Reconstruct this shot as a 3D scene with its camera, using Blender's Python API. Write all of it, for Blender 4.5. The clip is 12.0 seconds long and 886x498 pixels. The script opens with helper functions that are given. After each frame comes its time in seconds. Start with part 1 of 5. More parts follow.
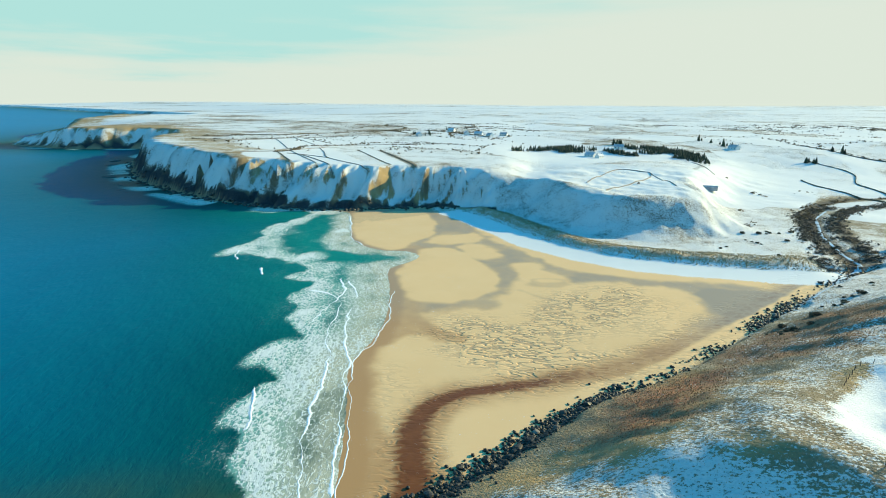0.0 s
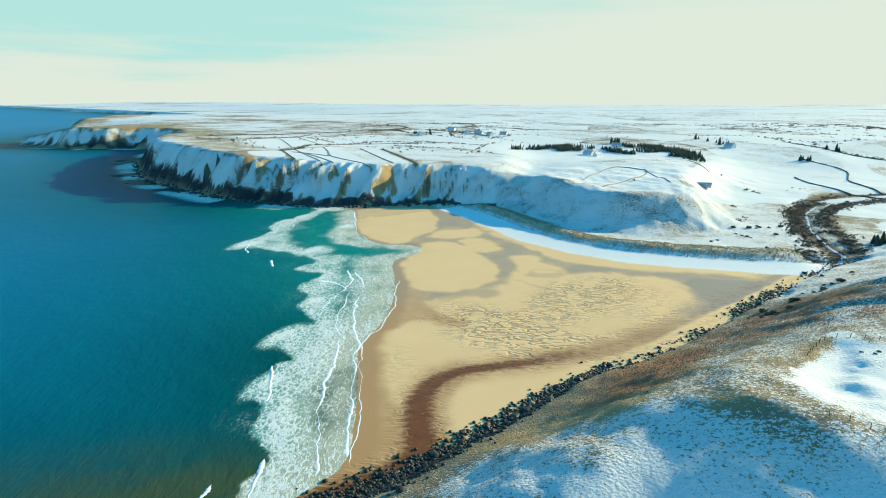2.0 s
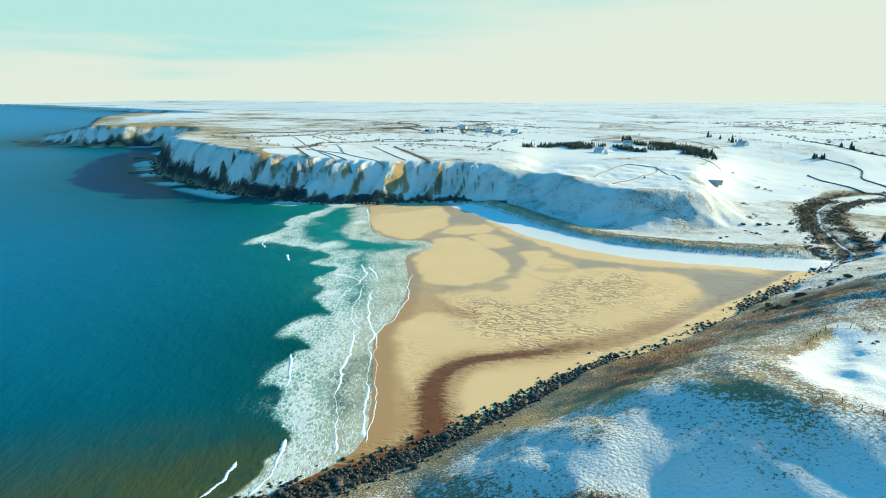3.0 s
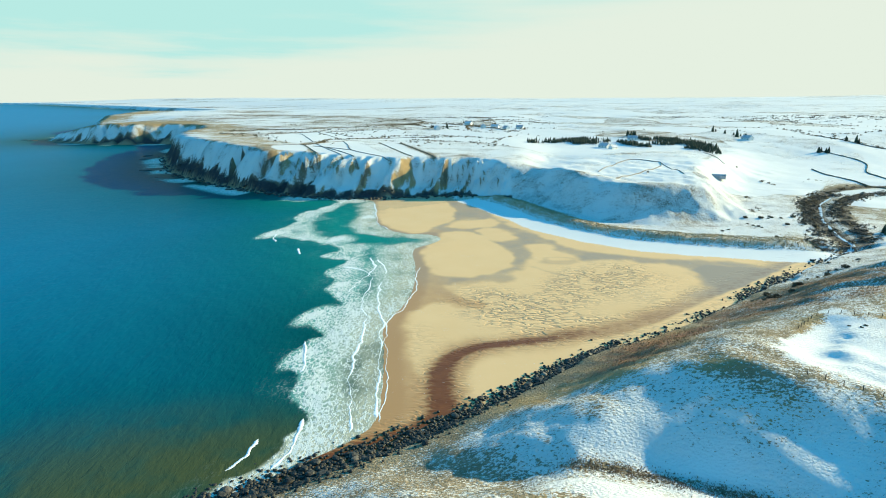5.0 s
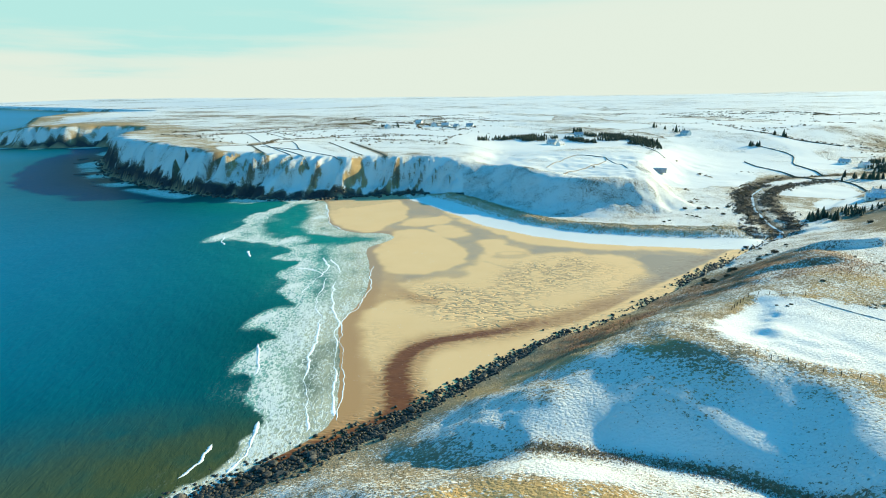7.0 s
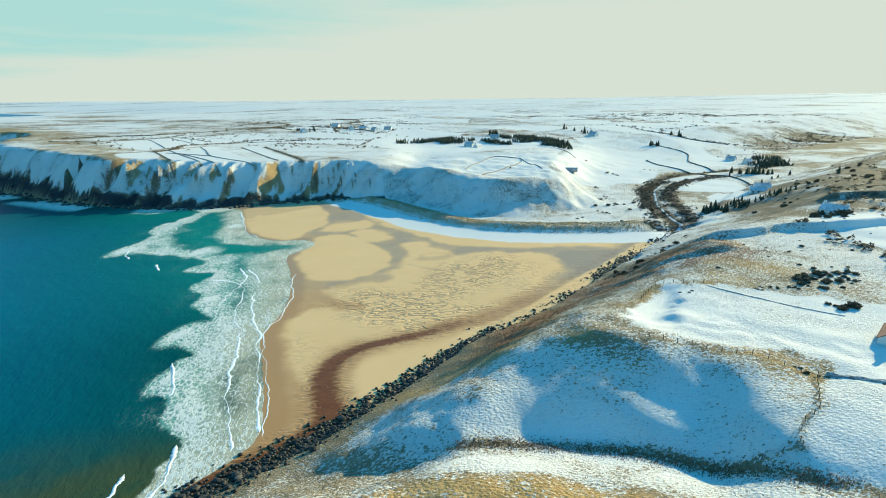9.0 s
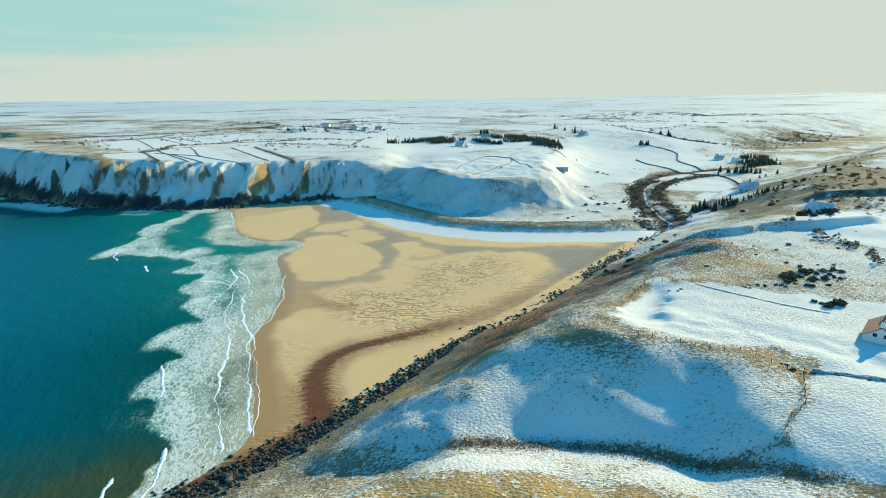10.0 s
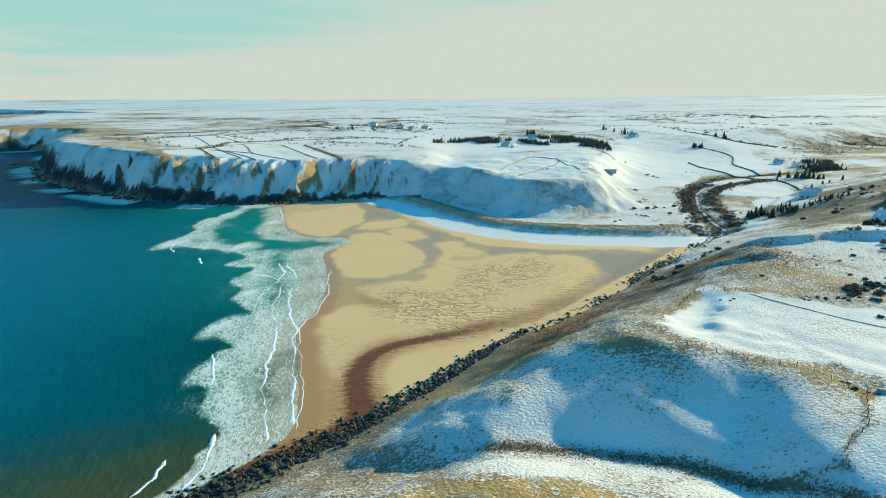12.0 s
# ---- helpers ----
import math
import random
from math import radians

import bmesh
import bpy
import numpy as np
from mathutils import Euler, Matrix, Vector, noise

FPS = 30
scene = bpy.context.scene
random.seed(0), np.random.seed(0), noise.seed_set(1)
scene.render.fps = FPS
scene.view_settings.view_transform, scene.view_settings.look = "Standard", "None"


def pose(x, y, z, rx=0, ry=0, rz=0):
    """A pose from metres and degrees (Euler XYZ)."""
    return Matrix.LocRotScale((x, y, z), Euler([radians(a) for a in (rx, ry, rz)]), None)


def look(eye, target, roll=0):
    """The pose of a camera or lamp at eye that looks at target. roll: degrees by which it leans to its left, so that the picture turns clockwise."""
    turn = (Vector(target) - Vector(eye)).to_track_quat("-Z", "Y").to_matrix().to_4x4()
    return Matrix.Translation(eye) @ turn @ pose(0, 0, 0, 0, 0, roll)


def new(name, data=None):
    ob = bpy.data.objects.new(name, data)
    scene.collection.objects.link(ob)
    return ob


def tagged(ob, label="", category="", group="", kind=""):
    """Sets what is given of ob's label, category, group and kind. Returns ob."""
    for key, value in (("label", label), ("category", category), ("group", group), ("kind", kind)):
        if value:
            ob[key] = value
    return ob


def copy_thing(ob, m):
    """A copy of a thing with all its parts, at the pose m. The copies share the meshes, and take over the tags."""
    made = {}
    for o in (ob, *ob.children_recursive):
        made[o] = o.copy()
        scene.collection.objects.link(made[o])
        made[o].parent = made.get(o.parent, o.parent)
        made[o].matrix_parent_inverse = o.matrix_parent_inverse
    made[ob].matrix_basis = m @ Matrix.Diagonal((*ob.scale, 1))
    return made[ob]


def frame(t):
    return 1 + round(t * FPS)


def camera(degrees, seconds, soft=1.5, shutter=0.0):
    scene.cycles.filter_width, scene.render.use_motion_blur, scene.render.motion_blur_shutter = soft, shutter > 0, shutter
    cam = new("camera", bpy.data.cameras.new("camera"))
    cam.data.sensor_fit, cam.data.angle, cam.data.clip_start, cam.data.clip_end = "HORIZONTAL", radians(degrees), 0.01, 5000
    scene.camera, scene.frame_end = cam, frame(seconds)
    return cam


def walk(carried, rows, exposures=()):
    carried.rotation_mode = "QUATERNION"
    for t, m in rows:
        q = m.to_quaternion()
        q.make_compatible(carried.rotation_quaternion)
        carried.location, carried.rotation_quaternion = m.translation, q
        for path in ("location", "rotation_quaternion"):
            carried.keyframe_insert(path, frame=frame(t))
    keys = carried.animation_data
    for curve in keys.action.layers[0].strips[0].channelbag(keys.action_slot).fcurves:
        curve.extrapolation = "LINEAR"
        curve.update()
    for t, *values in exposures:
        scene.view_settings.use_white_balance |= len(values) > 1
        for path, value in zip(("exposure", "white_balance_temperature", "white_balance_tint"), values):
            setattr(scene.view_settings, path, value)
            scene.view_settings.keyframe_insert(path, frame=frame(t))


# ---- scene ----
cam = camera(80.0, 12.0, soft=1.0)
PATH = [
    (0, (3.00, 24.49, 71.08), (1.33, 121.12, 45.40), 0.45),
    (0.5, (2.91, 21.63, 71.13), (1.16, 118.25, 45.42), 0.40),
    (1, (2.68, 18.14, 71.53), (0.93, 114.75, 45.74), 0.35),
    (1.5, (2.65, 15.66, 71.02), (0.92, 112.30, 45.34), 0.36),
    (2, (2.48, 12.86, 70.93), (0.74, 109.48, 45.19), 0.31),
    (2.5, (2.56, 9.87, 70.97), (0.45, 106.44, 45.09), 0.25),
    (3, (2.15, 7.22, 70.98), (-1.62, 103.69, 44.89), 0.24),
    (3.2, (2.05, 6.28, 70.99), (-2.54, 102.72, 45.05), 0.20),
    (4.8, (1.78, 1.11, 71.17), (-3.23, 97.38, 44.70), -0.10),
    (5, (1.78, 0.74, 71.18), (-2.98, 96.98, 44.43), -0.13),
    (5.5, (1.88, -0.01, 70.93), (-2.39, 96.23, 44.09), -0.26),
    (6, (2.00, -0.61, 70.97), (-0.82, 95.65, 44.03), -0.36),
    (6.5, (2.21, -0.83, 70.89), (2.92, 95.46, 43.93), -0.43),
    (7, (2.39, -0.96, 70.82), (6.17, 95.25, 43.83), -0.51),
    (7.5, (2.46, -1.08, 70.75), (11.89, 94.78, 43.86), -0.60),
    (7.7, (2.45, -1.11, 70.76), (13.40, 94.60, 43.97), -0.60),
    (9.3, (2.15, -1.20, 70.96), (21.75, 93.15, 44.30), -0.60),
    (9.5, (2.14, -1.24, 70.98), (22.34, 92.99, 44.27), -0.59),
    (10, (2.44, -1.38, 71.00), (22.19, 92.95, 44.34), -0.63),
    (10.5, (2.22, -1.21, 71.05), (20.53, 93.41, 44.35), -0.60),
    (11, (2.24, -1.28, 71.25), (18.19, 93.75, 44.52), -0.53),
    (11.5, (2.12, -1.30, 71.24), (15.15, 94.18, 44.55), -0.40),
    (12, (2.08, -1.41, 71.32), (13.91, 94.24, 44.64), -0.32),
]
EXPOSURE = [(0.0, 0.81, 7650, -8), (3.0, 0.88, 7650, -8), (5.0, 0.92, 7650, -8), (6.5, 0.92, 7650, -8), (7.5, 0.86, 7650, -8), (9.5, 0.67, 7650, -8), (12.0, 0.59, 7650, -8)]
walk(cam, [(t, look(eye, target, roll)) for t, eye, target, roll in PATH], EXPOSURE)

# ---------------------------------------------------------------- light
SUN_AZ, SUN_EL = 64.0, 17.5          # degrees clockwise from +y, and above the horizon
world = bpy.data.worlds.new("winter_sky")
scene.world = world
world.use_nodes = True
wt = world.node_tree
wt.nodes.clear()


def wnode(kind, **values):
    n = wt.nodes.new(kind)
    for key, value in values.items():
        n.inputs[key].default_value = value
    return n


sky = wt.nodes.new("ShaderNodeTexSky")
sky.sky_type, sky.sun_disc = "NISHITA", False
sky.sun_elevation, sky.sun_rotation = radians(SUN_EL), radians(SUN_AZ)
sky.air_density, sky.dust_density, sky.ozone_density, sky.altitude = 1.0, 0.3, 4.0, 0


def wlink(node, key, value):
    if isinstance(value, (int, float, tuple)):
        node.inputs[key].default_value = value
    else:
        wt.links.new(value, node.inputs[key])
    return node


def wmath(op, a, b=0.0):
    n = wt.nodes.new("ShaderNodeMath")
    n.operation = op
    wlink(n, 0, a)
    wlink(n, 1, b)
    return n.outputs[0]


def wband(v, lo, hi):
    n = wt.nodes.new("ShaderNodeMapRange")
    n.interpolation_type = "SMOOTHSTEP"
    for key, value in (("Value", v), ("From Min", lo), ("From Max", hi)):
        wlink(n, key, value)
    return n.outputs[0]


def wmix(fac, a, b, mode="MIX"):
    n = wt.nodes.new("ShaderNodeMix")
    n.data_type, n.blend_type = "RGBA", mode
    for key, value in ((0, fac), (6, a), (7, b)):
        wlink(n, key, value)
    return n.outputs[2]


# winter haze lies along the horizon, higher towards the sun, with thin streaks of cloud at its upper edge
wdir = wt.nodes.new("ShaderNodeTexCoord").outputs["Generated"]
wsplit = wlink(wt.nodes.new("ShaderNodeSeparateXYZ"), 0, wdir)
towards = wmath("ADD", wmath("MULTIPLY", wsplit.outputs[0], math.sin(radians(SUN_AZ))), wmath("MULTIPLY", wsplit.outputs[1], math.cos(radians(SUN_AZ))))
wsize = wlink(wt.nodes.new("ShaderNodeMapping"), 0, wdir)
wsize.inputs["Scale"].default_value = (1.6, 1.6, 16)
wcloud = wlink(wnode("ShaderNodeTexNoise", Scale=2.2, Detail=5.0, Roughness=0.55), "Vector", wsize.outputs[0]).outputs["Fac"]
upper = wmath("ADD", wmath("ADD", 0.03, wmath("MULTIPLY", wband(towards, -0.75, -0.15), 0.085)), wmath("MULTIPLY", wband(towards, 0.05, 0.95), 0.26))
upper = wmath("ADD", upper, wmath("MULTIPLY", wmath("SUBTRACT", wcloud, 0.5), 0.22))
lower = wmath("MULTIPLY", upper, 0.35)
clear = wband(wsplit.outputs[2], lower, upper)
SKY_TINT, HAZE, PALE = (0.16, 1.5, 2.02, 1.0), (3.42, 3.68, 4.0, 1.0), (2.1, 3.5, 4.1, 1.0)
high = wband(wsplit.outputs[2], 0.17, 0.42)
wcol = wmix(clear, HAZE, wmix(high, PALE, wmix(1.0, sky.outputs[0], SKY_TINT, "MULTIPLY")))
wbg = wnode("ShaderNodeBackground", Strength=0.122)
wout = wt.nodes.new("ShaderNodeOutputWorld")
wt.links.new(wcol, wbg.inputs["Color"])
wt.links.new(wbg.outputs[0], wout.inputs["Surface"])

sun_data = bpy.data.lights.new("sun", "SUN")
sun_data.energy, sun_data.angle, sun_data.color = 4.9, radians(0.6), (1.0, 0.85, 0.60)
sun = new("sun", sun_data)
sun_dir = Vector((math.sin(radians(SUN_AZ)) * math.cos(radians(SUN_EL)), math.cos(radians(SUN_AZ)) * math.cos(radians(SUN_EL)), math.sin(radians(SUN_EL))))
sun.matrix_world = look((300, 300, 400), Vector((300, 300, 400)) - sun_dir)

# ---------------------------------------------------------------- the lie of the land
# terrain begin


def smooth_line(points, step=4.0):
    """A Catmull-Rom line through a few plan points, cut into short pieces."""
    p = np.array(points, float)
    p = np.vstack([2 * p[0] - p[1], p, 2 * p[-1] - p[-2]])
    out = []
    for a, b, c, d in zip(p, p[1:], p[2:], p[3:]):
        n = int(np.clip(np.linalg.norm(c - b) / step, 2, 12))
        for t in np.arange(n) / n:
            out.append(0.5 * (2 * b + (c - a) * t + (2 * a - 5 * b + 4 * c - d) * t**2 + (3 * b - a - 3 * c + d) * t**3))
    return np.array(out + [p[-2]])


def line_parts(x, y, line):
    best = np.full(np.broadcast(x, y).shape, 1e18)
    side, along, gone = np.zeros_like(best), np.zeros_like(best), 0.0
    for (ax, ay), (bx, by) in zip(line, line[1:]):
        dx, dy = bx - ax, by - ay
        size = dx * dx + dy * dy
        if size < 1e-9:
            continue
        near_segment(best, side, along, x, y, ax, ay, dx, dy, size, gone)
        gone += math.sqrt(size)
    return best, side, along


def near_segment(best, side, along, x, y, ax, ay, dx, dy, size, gone):
    t = np.clip(((x - ax) * dx + (y - ay) * dy) / size, 0, 1)
    d = (x - ax - t * dx) ** 2 + (y - ay - t * dy) ** 2
    near = d < best
    np.copyto(best, d, where=near)
    np.copyto(side, dx * (y - ay) - dy * (x - ax), where=near)
    np.copyto(along, gone + t * math.sqrt(size), where=near)


def line_dist(x, y, line):
    """Distance to a line, positive to the left of its way, and the length along it at the nearest place.
    On a grid the places far from the line are worked out coarsely."""
    if x.ndim < 2 or min(x.shape) < 40:
        best, side, along = line_parts(x, y, line)
        return np.sqrt(best) * np.where(side >= 0, 1.0, -1.0), along
    xs, ys = x[0], y[:, 0]
    ci, cj = np.unique(np.r_[np.arange(0, len(xs), 6), len(xs) - 1]), np.unique(np.r_[np.arange(0, len(ys), 6), len(ys) - 1])
    best, side, along = line_parts(xs[ci][None, :], ys[cj][:, None], line)
    d0 = np.sqrt(best) * np.where(side >= 0, 1.0, -1.0)

    def widen(v):
        v = np.stack([np.interp(xs, xs[ci], row) for row in v])
        k = np.clip(np.searchsorted(ys[cj], ys, "right") - 1, 0, len(cj) - 2)
        t = ((ys - ys[cj][k]) / (ys[cj][k + 1] - ys[cj][k]))[:, None]
        return v[k] * (1 - t) + v[k + 1] * t

    far_d, far_s = widen(d0), widen(along)
    reach = 75.0
    best, side, along, gone = np.full(x.shape, reach**2), np.zeros(x.shape), np.zeros(x.shape), 0.0
    for (ax, ay), (bx, by) in zip(line, line[1:]):
        dx, dy = bx - ax, by - ay
        size = dx * dx + dy * dy
        if size < 1e-9:
            continue
        i0, i1 = np.searchsorted(xs, (min(ax, bx) - reach, max(ax, bx) + reach))
        j0, j1 = np.searchsorted(ys, (min(ay, by) - reach, max(ay, by) + reach))
        if i1 > i0 and j1 > j0:
            part = (slice(j0, j1), slice(i0, i1))
            near_segment(best[part], side[part], along[part], xs[None, i0:i1], ys[j0:j1, None], ax, ay, dx, dy, size, gone)
        gone += math.sqrt(size)
    found = best < reach**2 - 1
    return np.where(found, np.sqrt(best) * np.where(side >= 0, 1.0, -1.0), far_d), np.where(found, along, far_s)


def step01(lo, hi, v):
    t = np.clip((v - lo) / (hi - lo), 0, 1)
    return t * t * (3 - 2 * t)


def bump(x, y, cx, cy, rx, ry=None, turn=0.0):
    ry = ry or rx
    c, s = math.cos(radians(turn)), math.sin(radians(turn))
    u, v = ((x - cx) * c + (y - cy) * s) / rx, (-(x - cx) * s + (y - cy) * c) / ry
    return np.exp(-(u * u + v * v))


def hash2(ix, iy, seed):
    h = (ix.astype(np.int64) * 374761393 + iy.astype(np.int64) * 668265263 + seed * 982451653) & 0x7FFFFFFF
    h = ((h ^ (h >> 13)) * 1274126177) & 0x7FFFFFFF
    return ((h ^ (h >> 16)) & 0xFFFF) / 65535.0


def value_noise(x, y, seed=0):
    """Smooth noise, -1 to 1, with cells of one unit."""
    ix, iy = np.floor(x), np.floor(y)
    u, v = x - ix, y - iy
    u, v = u * u * u * (u * (6 * u - 15) + 10), v * v * v * (v * (6 * v - 15) + 10)
    a, b = hash2(ix, iy, seed), hash2(ix + 1, iy, seed)
    c, d = hash2(ix, iy + 1, seed), hash2(ix + 1, iy + 1, seed)
    return 2 * ((a * (1 - u) + b * u) * (1 - v) + (c * (1 - u) + d * u) * v) - 1


def rough(x, y, size, octaves=4, seed=0):
    total, power = np.zeros_like(np.asarray(x, float)), 0.0
    for n in range(octaves):
        f, w = 2.0**n / size, 0.5**n
        total += w * value_noise(x * f + 17.3 * n, y * f - 9.1 * n, seed + n)
        power += w
    return total / power


# foot of the far cliffs and of the bluff behind the dunes, from the distant coast to the valley inland
NORTH_FOOT = smooth_line([(-5200, 5200), (-3300, 4250), (-2150, 3600), (-1500, 3080), (-1640, 2800), (-1300, 2450), (-1150, 1950), (-1000, 1500), (-880, 1180), (-835, 1030), (-715, 950), (-622, 923), (-530, 935), (-468, 880),
                          (-436, 770), (-400, 690), (-314, 551), (-252, 489), (-193, 440), (-145, 412), (-95, 398), (-55, 402), (-15, 408), (22, 396), (48, 362),
                          (72, 326), (100, 303), (136, 297), (168, 306), (188, 328), (200, 356), (214, 402), (290, 470), (480, 560), (900, 760), (3000, 1700), (6000, 2800)], 6)
# foot of the near headland, from behind the camera along the beach to the river and up its valley
SOUTH_FOOT = smooth_line([(-420, -60), (-200, 10), (-110, 45), (-50, 76), (-27, 88), (-10, 99), (1, 108), (12, 117), (22, 127), (40, 142), (60, 153), (84, 172), (108, 192),
                          (140, 219), (165, 239), (192, 258), (222, 282), (262, 322), (330, 372), (480, 450), (900, 640), (3000, 1400), (6000, 2300)], 6)
# edge of the sea on the sand
WATER_EDGE = smooth_line([(-420, -75), (-200, -3), (-110, 35), (-60, 66), (-42, 82), (-30, 93), (-20, 104), (-20, 120), (-23, 142), (-26, 162), (-22, 176), (-20, 197), (-22, 226), (-25, 244), (-25, 256), (-18, 265), (-13, 276), (-20, 285), (-32, 286), (-44, 295),
                          (-54, 313), (-60, 345), (-66, 376), (-74, 390), (-97, 396), (-147, 410), (-195, 438), (-254, 487), (-316, 549), (-402, 688), (-439, 769), (-471, 882), (-531, 940), (-622, 928),
                          (-716, 955), (-838, 1033), (-884, 1182), (-1004, 1502), (-1154, 1952), (-1304, 2452), (-1644, 2802), (-1504, 3082), (-2154, 3602), (-3304, 4252), (-5204, 5202)], 5)
# crest of the dunes and the burn that runs down to the near headland
DUNE_CREST = smooth_line([(14, 398), (34, 366), (60, 313), (86, 283), (112, 270), (140, 263), (168, 261)])
PEAT_BURN = smooth_line([(-75, 60), (-50, 77), (-32, 89), (-16, 98), (-8, 104), (-4, 111), (-5, 122), (-5, 131), (-2, 139), (5, 145), (15, 148), (26, 151), (41, 157), (56, 163), (77, 177), (93, 191), (110, 205), (150, 237), (187, 264)])
GULLY = smooth_line([(-14, 93), (-9, 86), (-3, 79), (4, 73), (10, 70), (17, 70.5), (26, 69.5), (32, 68.5), (39, 66.5), (46, 63), (50, 60), (54, 56), (58, 51), (62, 46), (72, 37), (92, 20)])
BANKS = [smooth_line([(126, 172), (141, 166), (152, 163), (171, 165), (195, 160), (224, 163)]), smooth_line([(232, 222), (250, 210), (270, 207), (302, 212), (350, 240)]), smooth_line([(97, 158), (108, 150), (122, 146), (140, 147)])]
CREST = smooth_line([(16, 117), (34, 106), (52, 95), (70, 83.5), (86, 72.5), (96, 65)])
SCARP = smooth_line([(93, 118), (88, 114), (84, 110), (80, 106), (76, 100), (73, 94), (71, 88), (72, 83)])
NOTCH = smooth_line([(20, 392), (46, 408), (62, 440), (74, 490), (84, 560)])
RIVER = smooth_line([(178, 254), (189, 261), (198, 284), (206, 308), (224, 347), (259, 401), (295, 435), (330, 452), (375, 462), (450, 480), (560, 520), (900, 690), (2000, 1150)])


def land(x, y):
    """Heights, and the measures that the ground's cover is laid out by."""
    x, y = np.asarray(x, float), np.asarray(y, float)
    r = np.hypot(x, y)
    dn, sn = line_dist(x, y, NORTH_FOOT)
    dn = dn * 1.0
    ds, ss = line_dist(x, y, SOUTH_FOOT)
    ds = -ds
    dw, _ = line_dist(x, y, WATER_EDGE)
    dw = -dw
    dune, sd = line_dist(x, y, DUNE_CREST)
    rise = (0.0080 - 0.0018 * step01(0, 2500, x)) * np.maximum(0, r - 650)
    hills = 9 * rough(x, y, 900, 4, 3) * step01(900, 2600, r)
    # the low ground: sea bed, sand, dunes, valley floor
    sand = 0.3 + np.where(dw > 0, np.minimum(0.016 * dw, 1.5), 0.07 * np.maximum(dw, -70))
    sand += 0.12 * rough(x, y, 38, 3, 5) * step01(4, 30, dw)
    back = step01(-26, -4, dune) * step01(250, 200, x - 0.0 * y)
    low = sand + 0.5 * back * step01(20, 60, dw) + 2.6 * np.exp(-(dune / np.where(dune < 0, 5.5, 10.5)) ** 2) * step01(0, 14, sd) * step01(188, 160, x) * (1 + 0.45 * rough(x, y, 8, 3, 8))
    inland = step01(-2, 14, dune) * step01(90, 150, dw)
    low = low + inland * (1.2 + 0.8 * rough(x, y, 25, 3, 9))
    dr, _ = line_dist(x, y, RIVER)
    low = low - 1.5 * np.exp(-(dr / 9) ** 2) * step01(120, 170, x) + 0.006 * np.maximum(0, r - 400) * step01(20, 200, dw) * (np.maximum(dn, ds) > -300)
    up = step01(0, 25, np.maximum(dn, ds))
    low = low * (1 - up) + up * (2.0 + 0.006 * np.maximum(0, r - 400))
    # far upland
    top = 25 + 7 * bump(x, y, -250, 520, 170) - (5 * step01(45, 100, x) + 14.5 * step01(0, 1, (x - 0.25 * (y - 340) - 142) / (50 + 120 * step01(345, 450, y)))) * step01(800, 470, y) + rise + hills + 1.5 * rough(x, y, 120, 3, 11) + 2.8 * rough(x, y, 85, 4, 13) * step01(60, 180, x) * step01(440, 560, y)
    wide = 24 + 8 * step01(-220, -100, x) + 8 * step01(10, 70, x) + 96 * step01(170, 330, x)
    dk, sk = line_dist(x, y, NOTCH)
    top = top - 5 * np.exp(-(dk / 18) ** 2) * step01(200, 60, sk) - 2.4 * rough(x, y, 24, 4, 12) * step01(40, 70, x) * step01(560, 420, y)
    slant = sn - 0.5 * dn + 7 * rough(x, y, 30, 3, 23)
    spur = 0.66 * (1 - np.abs(value_noise(slant / 15, dn / 80, 26))) ** 1.6 + 0.34 * (1 - np.abs(value_noise(slant / 6.5, dn / 45, 24))) ** 1.6
    seaward = step01(48, 22, x)
    gul = seaward * (21 * (spur - 0.5) * (0.8 + 0.7 * rough(sn, 0 * sn, 60, 2, 27)) + 4 * rough(sn, 0 * sn, 60, 2, 21)) + (1 - seaward) * 8 * rough(x, y, 45, 3, 25) + 4 * rough(x, y, 16, 3, 22)
    e = np.clip((dn + gul * step01(0, 12, dn) * step01(80, 30, dn)) / wide, 0, None)
    cliff = step01(30, -30, x)
    shape = np.where(e < 1, (1 - cliff) * step01(0, 1, e) + cliff * (0.34 * step01(0, 0.16, e) + 0.66 * step01(0.05, 1.0, e)), 1)
    top = top * (1 - 0.8 * step01(1900, 2800, r) * step01(1200, 100, dn)) * (1 - 0.8 * step01(-640, -830, x) * step01(1350, 1150, y))
    rib = spur
    gash = 1.25 * np.clip(1.0 - rib, 0, 0.9) * np.clip(np.sin(math.pi * np.clip(e * 0.86 + 0.08, 0, 1)), 0, 1) * step01(40, 5, x)
    north = np.where(dn > 0, top * shape - 9 * gash + 1.6 * rough(x, y, 9, 4, 28) * np.sin(math.pi * np.clip(e, 0, 1)) * seaward, 0)
    north = np.maximum(north, 0)
    # near upland
    crag = 2.5 * rough(ss, 0 * ss, 22, 3, 31) + 1.5 * rough(x, y, 9, 3, 32)
    es = np.clip((ds + crag * step01(0, 6, ds)) / (46 + 30 * step01(120, 220, x)), 0, 1)
    top_s = 21 + 1.8 * bump(x, y, 50, 100, 38, 17, -30) + 0.010 * np.maximum(0, x - 150) + 0.8 * rise + 0.7 * hills + 1.3 * rough(x, y, 42, 4, 33) + 0.7 * rough(x, y, 11, 3, 37) + (3.4 * rough(x, y, 70, 4, 38) + 2.0 * rough(x, y, 160, 2, 39)) * step01(125, 190, x)
    dg, sg = line_dist(x, y, GULLY)
